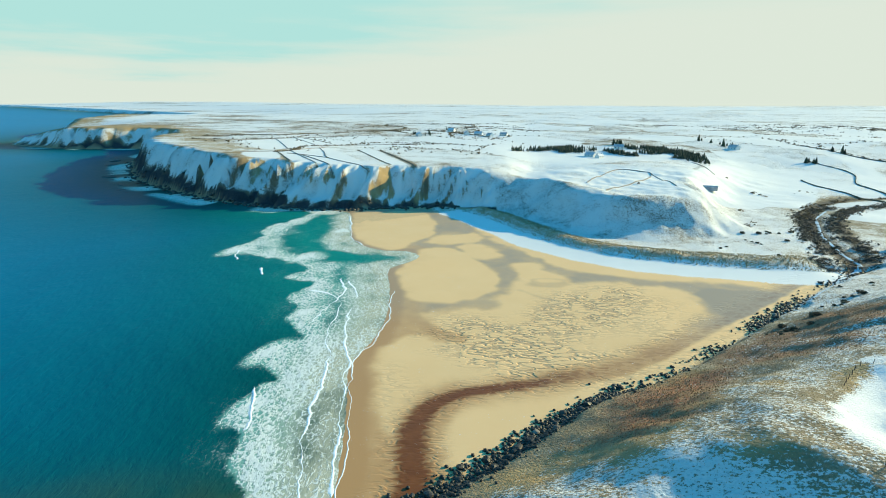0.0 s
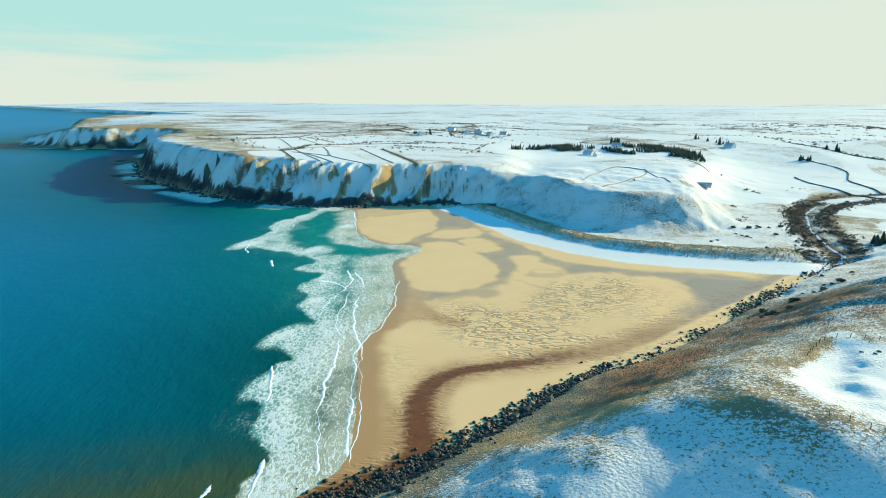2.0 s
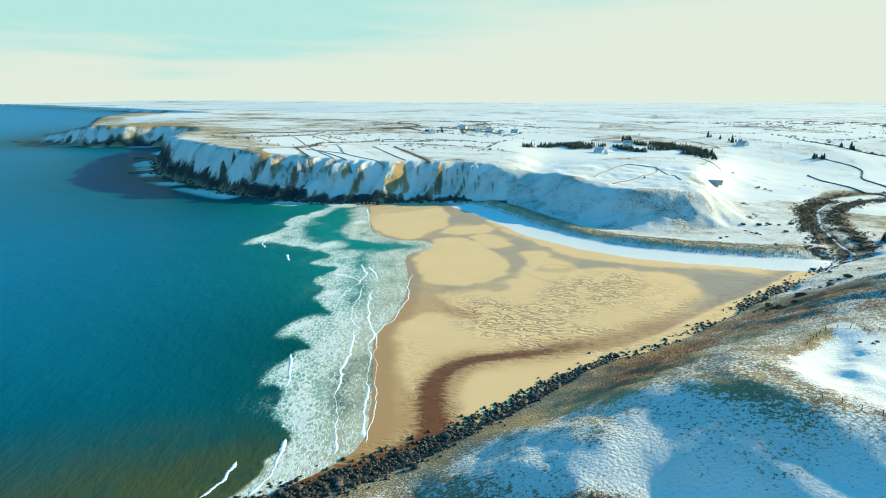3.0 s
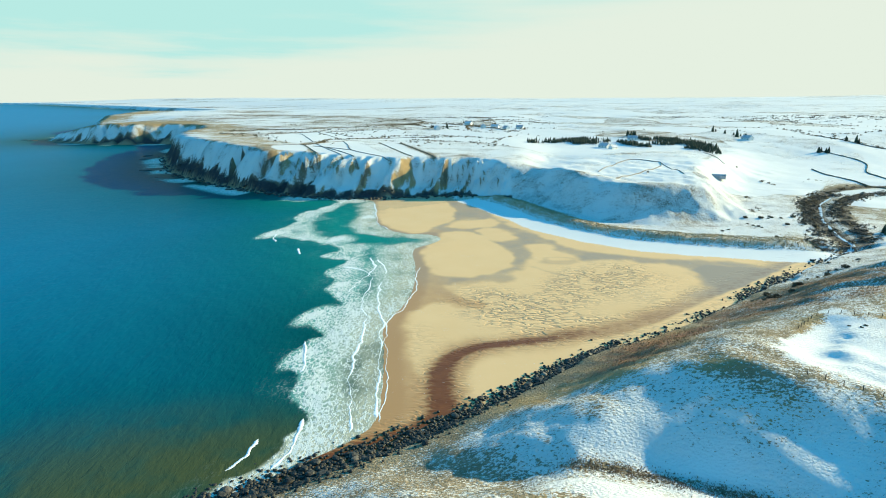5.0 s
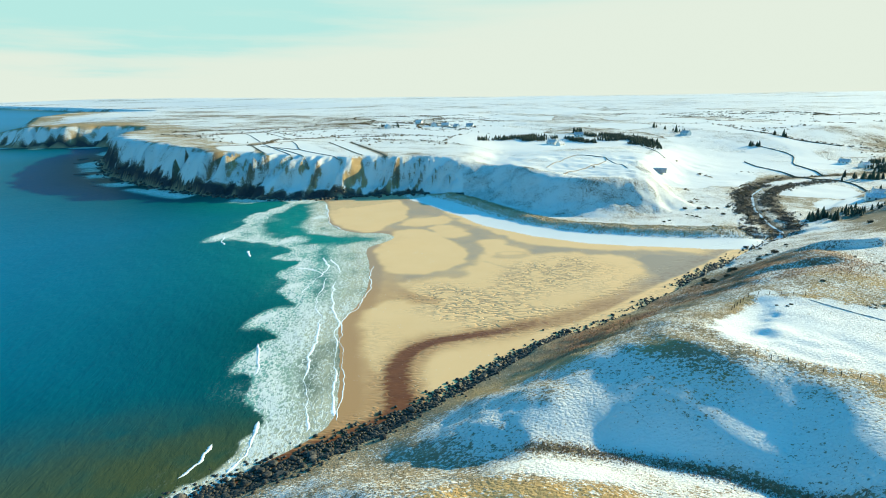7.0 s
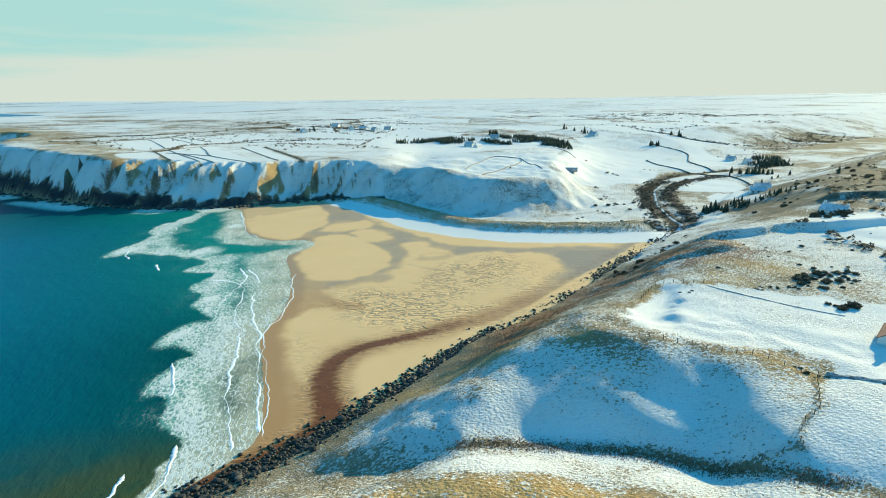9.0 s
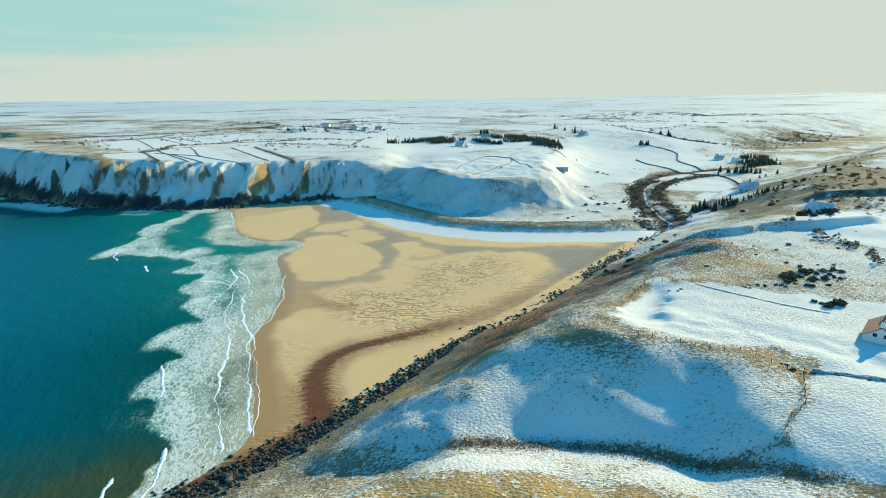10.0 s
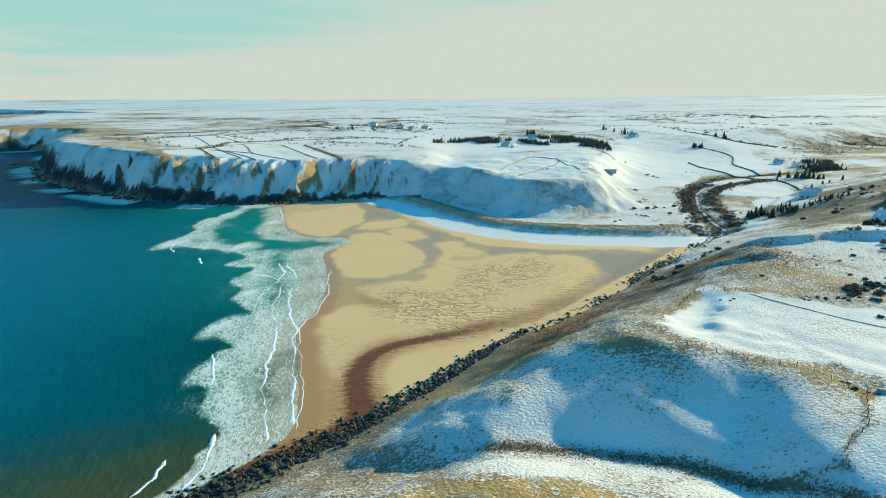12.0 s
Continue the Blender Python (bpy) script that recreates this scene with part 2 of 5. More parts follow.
    top_s = top_s - (4.2 + 2.6 * step01(20, 8, x) - 3.2 * step01(35, 60, x)) * np.exp(-(dg / (9.0 - 5.0 * step01(35, 60, x))) ** 2) * step01(-6, 10, sg)
    dc, sc = line_dist(x, y, CREST)
    dc = dc + 5
    ends = step01(12, 40, sc) * step01(92, 62, sc)
    in_lee = step01(1, -5, dc) * step01(-46, -34, dc) * ends
    top_s = top_s - 0.45 * in_lee * (1.3 * rough(x, y, 42, 4, 33) + 0.7 * rough(x, y, 11, 3, 37))
    top_s = top_s + ends * ((1.0 + 0.8 * step01(30, 60, sc)) * np.exp(-(dc / 10) ** 2) - (2.5 + 1.7 * step01(35, 70, sc)) * step01(76, 60, x + 0.6 * (70 - y)) * step01(4.0, -22, dc + 2.0 * rough(x, y, 18, 3, 35)) * step01(-48, -22, dc))
    hum = rough(x + 4 * rough(x, y, 12, 2, 44), y, 17, 3, 43) * step01(4, 16, ds) * step01(5, 12, np.abs(dg)) * step01(150, 110, x)
    open_field = step01(11, 29, dc) * step01(58, 72, x)
    top_s = top_s + 0.65 * rough(x, y, 7, 3, 34) * (1 - 0.6 * in_lee) * step01(6, 16, ds) * step01(150, 110, x) * (1 - 0.8 * open_field) + 1.0 * hum * (1 - 0.75 * open_field) * (1 - 0.85 * in_lee)
    top_s = top_s - 0.55 * open_field * rough(x, y, 11, 3, 37)
    for bank, high in zip(BANKS, (3.0, 3.0, 1.6)):
        db, sb = line_dist(x, y, bank)
        db = db + 2.5 * rough(x, y, 12, 3, 45)
        top_s = top_s + high * step01(-1.6, 1.2, db) * step01(34, 6, db) * step01(0, 14, sb) * step01(0, 14, np.max(sb) - sb) * (np.abs(db) < 60)
    flat = step01(58, 82, x) * step01(70, 60, y) * step01(150, 120, x)
    top_s = top_s * (1 - flat) + flat * (23.4 - 0.04 * (x - 75) + 0.3 * rough(x, y, 11, 3, 37))
    dp, sp = line_dist(x, y, SCARP)
    top_s = top_s - 1.1 * step01(1.0, -3, dp + 3 * rough(x, y, 6, 3, 36)) * step01(-11, -3, dp) * step01(0, 8, sp) * step01(36, 28, sp)
    south = np.where(ds > 0, top_s * (0.12 * step01(0, 0.1, es) + 0.88 * step01(0, 1, es)), 0)
    z = np.maximum(low, 0.0 * low + low) + north + south
    far_sea = 38 * (np.clip(r - 2200, 0, None) / 2700) ** 2
    sea_level = 0.3 + np.minimum(far_sea, 60)
    return z + np.minimum(far_sea, 60) * 0.4, dict(r=r, dn=dn, sn=sn, ds=ds, ss=ss, dw=dw, dune=dune, sd=sd, dr=dr, e=e, es=es, dg=dg, sg=sg, sea=sea_level, rib=rib, hum=hum)


# terrain end


def spaced(lo, hi, fine, near_lo, near_hi, grow, most):
    """Grid lines: evenly fine between near_lo and near_hi, ever wider outside."""
    mid = list(np.arange(near_lo, near_hi, fine))
    up, v, s = [], near_hi, fine
    while v < hi:
        up.append(v)
        s = min(s * grow, most)
        v += s
    down, v, s = [], near_lo, fine
    while v > lo:
        s = min(s * grow, most)
        v -= s
        down.append(v)
    return np.array(down[::-1] + mid + up)


def grid_mesh(name, gx, gy, z, keep=None):
    nx, ny = len(gx), len(gy)
    co = np.empty((ny, nx, 3), np.float32)
    co[..., 0], co[..., 1], co[..., 2] = gx[None, :], gy[:, None], z
    a = (np.arange(ny - 1)[:, None] * nx + np.arange(nx - 1)[None, :]).astype(np.int32)
    quads = np.stack([a, a + 1, a + nx + 1, a + nx], -1).reshape(-1, 4)
    if keep is not None:
        k = keep.ravel()
        quads = quads[k[quads].any(1)]
    me = bpy.data.meshes.new(name)
    me.vertices.add(nx * ny)
    me.vertices.foreach_set("co", co.ravel())
    me.loops.add(quads.size)
    me.loops.foreach_set("vertex_index", quads.ravel())
    me.polygons.add(len(quads))
    me.polygons.foreach_set("loop_start", np.arange(0, quads.size, 4, dtype=np.int32))
    me.update(calc_edges=True)
    me.polygons.foreach_set("use_smooth", np.ones(len(quads), bool))
    return me


def put_value(me, name, values):
    at = me.attributes.new(name, "FLOAT", "POINT")
    at.data.foreach_set("value", np.ascontiguousarray(values, dtype=np.float32).ravel())

# ---------------------------------------------------------------- materials


class Nodes:
    """Short hands for building a node material."""

    def __init__(self, name):
        self.mat = bpy.data.materials.new(name)
        self.mat.use_nodes = True
        self.tree = self.mat.node_tree
        self.tree.nodes.clear()
        self.out = self.tree.nodes.new("ShaderNodeOutputMaterial")
        self.coord = self.tree.nodes.new("ShaderNodeTexCoord").outputs["Object"]

    def put(self, socket, value):
        if isinstance(value, (int, float)):
            socket.default_value = value
        elif isinstance(value, tuple):
            socket.default_value = (*value, 1.0) if len(value) == 3 and len(socket.default_value) == 4 else value
        else:
            self.tree.links.new(value, socket)

    def attr(self, name):
        n = self.tree.nodes.new("ShaderNodeAttribute")
        n.attribute_name = name
        return n.outputs["Fac"]

    def noise(self, size, detail=3.0, rough=0.55, stretch=None, warp=0.0, turn=0.0):
        n = self.tree.nodes.new("ShaderNodeTexNoise")
        n.inputs["Scale"].default_value, n.inputs["Detail"].default_value = 1.0 / size, detail
        n.inputs["Roughness"].default_value, n.inputs["Distortion"].default_value = rough, warp
        self.tree.links.new(self.moved(stretch, turn), n.inputs["Vector"])
        return n.outputs["Fac"]

    def moved(self, stretch, turn=0.0):
        if not stretch:
            return self.coord
        m = self.tree.nodes.new("ShaderNodeMapping")
        m.inputs["Scale"].default_value, m.inputs["Rotation"].default_value = stretch, (0, 0, radians(turn))
        self.tree.links.new(self.coord, m.inputs["Vector"])
        return m.outputs[0]

    def cells(self, size, feature="F1", stretch=None, turn=0.0, smooth=None):
        n = self.tree.nodes.new("ShaderNodeTexVoronoi")
        n.feature = feature
        n.inputs["Scale"].default_value = 1.0 / size
        self.tree.links.new(self.moved(stretch, turn), n.inputs["Vector"])
        return n.outputs["Distance"]

    def do(self, op, a, b=0.0, c=0.0):
        n = self.tree.nodes.new("ShaderNodeMath")
        n.operation = op
        for socket, value in zip(n.inputs, (a, b, c)):
            self.put(socket, value)
        return n.outputs[0]

    def band(self, v, lo, hi, to_lo=0.0, to_hi=1.0):
        n = self.tree.nodes.new("ShaderNodeMapRange")
        n.interpolation_type = "SMOOTHSTEP"
        for key, value in (("Value", v), ("From Min", lo), ("From Max", hi), ("To Min", to_lo), ("To Max", to_hi)):
            self.put(n.inputs[key], value)
        return n.outputs[0]

    def mix(self, fac, a, b, mode="MIX"):
        n = self.tree.nodes.new("ShaderNodeMix")
        n.data_type, n.blend_type = "RGBA", mode
        self.put(n.inputs[0], fac)
        self.put(n.inputs[6], a)
        self.put(n.inputs[7], b)
        return n.outputs[2]

    def height(self, h, metres, strength=1.0, under=None):
        n = self.tree.nodes.new("ShaderNodeBump")
        n.inputs["Distance"].default_value = metres
        self.put(n.inputs["Strength"], strength)
        self.put(n.inputs["Height"], h)
        if under:
            self.tree.links.new(under, n.inputs["Normal"])
        return n.outputs[0]

    def each(self):
        return self.tree.nodes.new("ShaderNodeObjectInfo").outputs["Random"]

    def finish(self, colour, roughness=0.9, normal=None, specular=0.3, **more):
        n = self.tree.nodes.new("ShaderNodeBsdfPrincipled")
        self.put(n.inputs["Base Color"], colour)
        self.put(n.inputs["Roughness"], roughness)
        self.put(n.inputs["Specular IOR Level"], specular)
        for key, value in more.items():
            self.put(n.inputs[key], value)
        if normal is not None:
            self.tree.links.new(normal, n.inputs["Normal"])
        self.tree.links.new(n.outputs[0], self.out.inputs["Surface"])
        return self.mat


def ground_material():
    m = Nodes("winter_ground")
    snow, sand, wet = m.attr("snow"), m.attr("sand"), m.attr("wet")
    peat, rock, heath, gold, ripple = m.attr("peat"), m.attr("rock"), m.attr("heath"), m.attr("gold"), m.attr("ripple")
    fine, tuft = m.noise(0.35, 3, 0.65), m.noise(1.0, 4, 0.66, (1, 1.6, 1), 0.6, 35)
    mid, broad = m.noise(7, 4, 0.6), m.noise(40, 4, 0.55)
    # turf
    turf = m.mix(m.band(mid, 0.35, 0.65), (0.235, 0.178, 0.115), (0.40, 0.31, 0.20))
    turf = m.mix(m.band(fine, 0.3, 0.7), turf, (0.22, 0.18, 0.11))
    turf = m.mix(gold, turf, m.mix(mid, (0.40, 0.235, 0.085), (0.54, 0.38, 0.18)))
    turf = m.mix(m.do("MULTIPLY", heath, m.band(tuft, 0.3, 0.62)), turf, m.mix(mid, (0.23, 0.08, 0.042), (0.40, 0.15, 0.075)))
    # rock
    stone = m.mix(m.noise(2.5, 5, 0.7, (1, 1, 3)), (0.02, 0.023, 0.028), (0.09, 0.088, 0.09))
    stone = m.mix(m.band(broad, 0.55, 0.7), stone, (0.10, 0.08, 0.065))
    land_c = m.mix(rock, turf, stone)
    # snow in patches: the mask and the grain of the turf decide
    grain = m.do("ADD", m.do("MULTIPLY", tuft, 0.62), m.do("ADD", m.do("MULTIPLY", fine, 0.28), m.do("MULTIPLY", mid, 0.32)))
    speck = m.do("SUBTRACT", m.noise(0.7, 4, 0.72, (1, 1.7, 1), 0.8, 35), 0.5)
    dome = m.do("SUBTRACT", 0.42, m.cells(0.66, "F1", (1, 1.3, 1), 35))
    patchy = m.do("ADD", m.do("ADD", m.do("MULTIPLY", m.do("SUBTRACT", grain, 0.61), 1.9), m.do("SUBTRACT", m.do("MULTIPLY", speck, 1.5), m.do("MULTIPLY", dome, 0.38))), m.do("MULTIPLY", m.do("SUBTRACT", m.noise(26, 6, 0.65), 0.5), 0.6))
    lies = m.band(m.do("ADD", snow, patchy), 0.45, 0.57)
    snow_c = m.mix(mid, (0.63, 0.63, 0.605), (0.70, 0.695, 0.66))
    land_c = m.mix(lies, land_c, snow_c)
    # sand, wet and dry
    dry = m.mix(m.noise(18, 5, 0.6), (0.71, 0.445, 0.215), (0.77, 0.51, 0.265))
    zig = m.do("ABSOLUTE", m.do("SUBTRACT", m.noise(2.7, 2.0, 0.45, (0.6, 1.45, 1), 0.5, -14), 0.5))
    rip = m.band(zig, 0.01, 0.11)
    patch = m.do("MULTIPLY", m.do("MULTIPLY", ripple, m.band(m.noise(9, 3, 0.5), 0.30, 0.5)), 1.0)
    dry = m.mix(m.do("MULTIPLY", patch, m.band(rip, 0.6, 0.15)), dry, (0.45, 0.305, 0.175))
    dampness = m.band(m.do("ADD", wet, m.do("MULTIPLY", m.do("SUBTRACT", m.noise(12, 5, 0.6, None, 0.8), 0.5), 0.5)), 0.12, 0.95)
    damp = m.mix(m.attr("grey"), m.mix(broad, (0.47, 0.25, 0.10), (0.42, 0.225, 0.095)), (0.35, 0.255, 0.165))
    sand_c = m.mix(dampness, dry, damp)
    stain = m.band(m.do("ADD", m.do("ADD", peat, m.do("MULTIPLY", m.do("SUBTRACT", rip, 0.5), 0.18)), m.do("MULTIPLY", m.do("SUBTRACT", m.noise(2.6, 4, 0.65, (0.5, 1.3, 1), 1.0, 30), 0.5), 0.55)), 0.2, 0.85)
    sand_c = m.mix(m.do("MULTIPLY", stain, 0.95), sand_c, m.mix(m.noise(3, 3), (0.085, 0.02, 0.004), (0.21, 0.065, 0.016)))
    sand_c = m.mix(lies, sand_c, snow_c)
    colour = m.mix(sand, land_c, sand_c)
    shine = m.do("MULTIPLY", sand, m.do("MAXIMUM", dampness, stain))
    shine = m.do("MULTIPLY", shine, m.do("SUBTRACT", 1.0, lies))
    roughness = m.band(shine, 0.0, 1.0, 0.92, 0.42)
    turfy = m.do("SUBTRACT", 1.0, sand)
    bump1 = m.height(m.do("ADD", m.do("ADD", grain, m.do("MULTIPLY", speck, 0.5)), m.do("MULTIPLY", dome, 0.45)), 0.65, m.do("MULTIPLY", turfy, m.band(snow, 0.6, 1.05, 1.0, 0.12)))
    bump2 = m.height(rip, 0.24, m.do("MULTIPLY", m.do("MULTIPLY", sand, patch), 0.8), bump1)
    bump3 = m.height(m.noise(1.8, 5, 0.7), 1.4, m.do("MULTIPLY", rock, m.do("SUBTRACT", 1.0, lies)), bump2)
    return m.finish(colour, roughness, bump3, 0.13)


def sea_material():
    m = Nodes("sea_water")
    foam, shallow, kelp = m.attr("foam"), m.attr("shallow"), m.attr("kelp")
    broad = m.noise(60, 4, 0.6, (1, 0.5, 1), 0.5, 30)
    deep = m.mix(broad, (0.001, 0.166, 0.315), (0.002, 0.20, 0.365))
    near = m.mix(broad, (0.001, 0.050, 0.043), (0.002, 0.072, 0.058))
    c = m.mix(shallow, deep, near)
    c = m.mix(m.attr("clear"), c, (0.006, 0.19, 0.165))
    c = m.mix(m.do("MULTIPLY", kelp, m.band(m.noise(14, 3, 0.55), 0.15, 0.6)), c, (0.065, 0.078, 0.032))
    lace = m.do("SUBTRACT", 1.0, m.band(m.do("ABSOLUTE", m.do("SUBTRACT", m.noise(1.7, 4, 0.65, (1, 0.6, 1), 1.8), 0.5)), 0.0, 0.11))
    froth = m.do("ADD", m.do("MULTIPLY", m.do("SUBTRACT", m.noise(0.8, 4, 0.7, None, 0.8), 0.5), 1.3), m.do("MULTIPLY", m.do("SUBTRACT", m.noise(6, 4, 0.65, (1, 0.4, 1), 0.8), 0.5), 0.9))
    net = m.band(m.cells(1.3, "DISTANCE_TO_EDGE", (1, 0.6, 1), 12), 0.02, 0.30, 0.5, -0.5)
    froth = m.do("ADD", m.do("ADD", froth, m.do("MULTIPLY", net, 0.4)), m.do("MULTIPLY", m.do("SUBTRACT", lace, 0.4), 0.5))
    white = m.do("MULTIPLY", m.band(m.do("ADD", foam, froth), 0.36, 0.78), m.band(foam, 0.02, 0.2))
    under = m.mix(m.band(foam, 0.04, 0.30), c, m.mix(m.attr("swash"), (0.12, 0.32, 0.27), (0.42, 0.41, 0.30)))
    colour = m.mix(white, under, (0.63, 0.66, 0.61))
    ripple = m.do("ADD", m.noise(1.6, 3, 0.6, (1, 0.45, 1), 0.4, 35), m.do("MULTIPLY", m.noise(7, 3, 0.55, (1, 0.4, 1), 0.3, 25), 1.5))
    normal = m.height(m.do("ADD", ripple, m.do("MULTIPLY", white, 0.3)), 0.3, 0.6)
    return m.finish(colour, m.band(white, 0, 1, 0.34, 0.8), normal, 0.005, IOR=1.33)


GROUND, SEA = ground_material(), sea_material()

# ---------------------------------------------------------------- ground and sea


def inside(x, y, points):
    """Signed distance to the edge of a patch given by a few corners, positive inside."""
    loop = smooth_line(points + points[:1], 3.0)
    d, _ = line_dist(x, y, loop)
    hit = np.zeros(x.shape, bool)
    for (ax, ay), (bx, by) in zip(loop, np.roll(loop, -1, 0)):
        if ay == by:
            continue
        hit ^= ((ay > y) != (by > y)) & (x < (bx - ax) * (y - ay) / (by - ay) + ax)
    return np.where(hit, np.abs(d), -np.abs(d))


def patch(x, y, soft, points, wobble=0.0, seed=50):
    edge = soft + wobble + 6
    (px0, py0), (px1, py1) = np.min(points, 0) - edge, np.max(points, 0) + edge
    i0, i1 = np.searchsorted(x[0], (px0, px1))
    j0, j1 = np.searchsorted(y[:, 0], (py0, py1))
    out = np.zeros(x.shape)
    if i1 > i0 and j1 > j0:
        near = (slice(j0, j1), slice(i0, i1))
        out[near] = step01(-soft, soft, inside(x[near], y[near], points) + wobble * rough(x[near], y[near], 9, 3, seed))
    return out


def trace(x, y, points, width):
    """1 on a plan line, falling off to its sides."""
    line = smooth_line(points, 4.0) if len(points) > 2 else np.array(points, float)
    edge = 3 * width
    i0, i1 = np.searchsorted(x[0], (line[:, 0].min() - edge, line[:, 0].max() + edge))
    j0, j1 = np.searchsorted(y[:, 0], (line[:, 1].min() - edge, line[:, 1].max() + edge))
    out = np.zeros(x.shape)
    if i1 > i0 and j1 > j0:
        out[j0:j1, i0:i1] = np.exp(-line_parts(x[j0:j1, i0:i1], y[j0:j1, i0:i1], line)[0] / width**2)
    return out


gx = spaced(-4300, 4700, 0.9, -62, 150, 1.013, 60)
gy = spaced(-350, 4950, 0.9, 44, 200, 1.0085, 60)
X, Y = np.meshgrid(gx, gy)
Z, M = land(X, Y)
is_land = (M["dn"] > 0) | (M["ds"] > 0)
sand_v = step01(1.5, -1.0, np.maximum(M["dn"], M["ds"] - 1.5 * step01(20, 45, X) * (1 + 0.9 * rough(X, Y, 14, 3, 46)))) * step01(6, -3, M["dune"] * (M["sd"] > 1) * (X < 190)) * step01(190, 150, X + 0.25 * (250 - Y))
far = step01(500, 1600, M["r"])
slope = np.hypot(*np.gradient(Z, gy, gx))
snow_v = np.full(Z.shape, 0.50)
north = M["dn"] > 0
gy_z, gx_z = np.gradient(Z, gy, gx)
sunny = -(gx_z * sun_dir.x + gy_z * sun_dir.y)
rim = step01(12, 30, M["dn"]) * step01(130, 60, M["dn"]) * step01(10, -130, X) + 0.45 * step01(200, 60, M["dn"]) * step01(-380, -560, X)
mottle = rough(X, Y, 210, 4, 61)
snow_v = np.where(north, 0.78 + 0.3 * rough(X, Y, 75, 5, 59) - 0.38 * rim * (0.8 + 0.5 * rough(X, Y, 25, 3, 64)) - (0.10 + 0.22 * step01(150, -150, X - 0.25 * (Y - 600))) * step01(-0.1, 0.3, mottle) * step01(520, 800, M["r"]) + 0.10 * rough(X, Y, 60, 3, 60), snow_v)
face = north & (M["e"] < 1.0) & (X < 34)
# ribs turned to sun_dir: barer, golden turf, their lit side put into the colour
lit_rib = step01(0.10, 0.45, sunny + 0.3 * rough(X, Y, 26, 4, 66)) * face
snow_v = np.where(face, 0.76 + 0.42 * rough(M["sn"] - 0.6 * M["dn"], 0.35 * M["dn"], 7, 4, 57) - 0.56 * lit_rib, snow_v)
bluff = north & (M["e"] < 1.1) & (X >= 34) & (M["r"] < 600)
snow_v = np.where(bluff, 0.62 + 0.22 * rough(X, Y, 22, 4, 67), snow_v)
south = M["ds"] > 0
crest, crest_s = line_dist(X, Y, CREST)
lee = step01(-5, -13, crest) * step01(-46, -30, crest) * step01(5, 25, crest_s) * step01(94, 80, crest_s)
snow_v = np.where(south, 0.43 + 0.22 * rough(X, Y, 30, 4, 62) + 0.30 * lee - 0.18 * np.clip(M["hum"], -1, 1) - 0.10 * step01(0.05, 0.35, sunny) * step01(140, 100, X) + 0.36 * step01(110, 190, X) * (0.75 + 0.6 * rough(X, Y, 55, 3, 63)) - 0.22 * step01(0.0, 0.4, mottle) * step01(200, 300, M["r"])
                  - 0.3 * step01(14, 2, M["ds"]) * step01(130, 80, X), snow_v)
white_field = patch(X, Y, 1.5, [(61, 98), (88, 124), (97, 118), (112, 109), (160, 80), (170, 40), (69, 43), (66, 54), (81, 65), (86, 70), (80, 77), (66, 88)], 5.0)
snow_v = np.maximum(snow_v, (0.84 + 0.22 * rough(X, Y, 20, 4, 47)) * white_field)
strip = patch(X, Y, 1.2, [(12, 61), (15, 66), (24, 66.5), (38, 64.5), (44, 61), (50, 57), (54, 52), (58, 46), (64, 36), (50, 42), (43, 50), (39, 52), (34, 56), (26, 57.5), (18, 58.5)], 1.5)
snow_v = np.maximum(snow_v, (0.70 + 0.25 * rough(X, Y, 12, 3, 42)) * strip)
knoll = patch(X, Y, 2, [(1, 56), (10, 57.5), (18, 58), (26, 56), (33, 54), (38, 50), (44, 40), (30, 28), (-5, 40)], 2.0)
snow_v = snow_v * (1 - knoll) + 0.30 * knoll
ditch = np.exp(-((M["dg"] - 1.0) / 1.3) ** 2) * step01(14, 22, X) * step01(110, 90, X)
snow_v = snow_v - 0.45 * ditch
SNOW_SLOPE = [(0, 88), (4, 96), (11, 101), (15, 100), (15, 87), (13, 74), (6, 79)]
FENCE_LINES = [[(82, 68), (79, 65), (75, 61), (72, 58), (69, 57), (66, 55), (64, 53)], [(64, 52.5), (60, 53.5), (57, 55)], [(60, 85), (66, 82), (69, 79), (75, 76), (78, 73), (80, 70), (82, 68)], [(76, 114), (81, 119), (87, 123), (99, 119)], [(6, 63), (8, 60), (10, 58), (14, 56), (19, 53)]]
for line in FENCE_LINES:
    snow_v = snow_v - 0.3 * trace(X, Y, line, 0.8)
snow_v = snow_v + 0.20 * patch(X, Y, 4, SNOW_SLOPE, 3) - 0.04 * patch(X, Y, 4, [(36, 93), (44, 96), (54, 91), (62, 84), (60, 79), (52, 79), (44, 83), (38, 88)], 3)
# sand
beach_snow = step01(-30, -23, M["dune"] + 2 * rough(X, Y, 30, 3, 65)) * step01(-4, -8, M["dune"]) * step01(-4, 6, M["sd"])
dune_top = np.exp(-(M["dune"] / 12) ** 2) * step01(2, 20, M["sd"])
low_snow = np.where(M["dune"] > -6, 0.66 + 0.12 * rough(X, Y, 12, 3, 56) - 0.34 * dune_top, 0.0)
snow_v = np.where(is_land, snow_v, np.maximum(beach_snow * 1.3, np.where((M["dune"] > -6) & (M["dw"] > 60) & (M["sd"] > 3), low_snow, 0)))
burn, along = line_dist(X, Y, PEAT_BURN)
burn_w = 2.7 + 1.8 * step01(134, 94, along) + 3.0 * step01(134, 174, along)
peat_v = np.exp(-(burn / burn_w) ** 2) * (0.35 + 0.65 * step01(180, 125, along)) * (M["dw"] > -3)
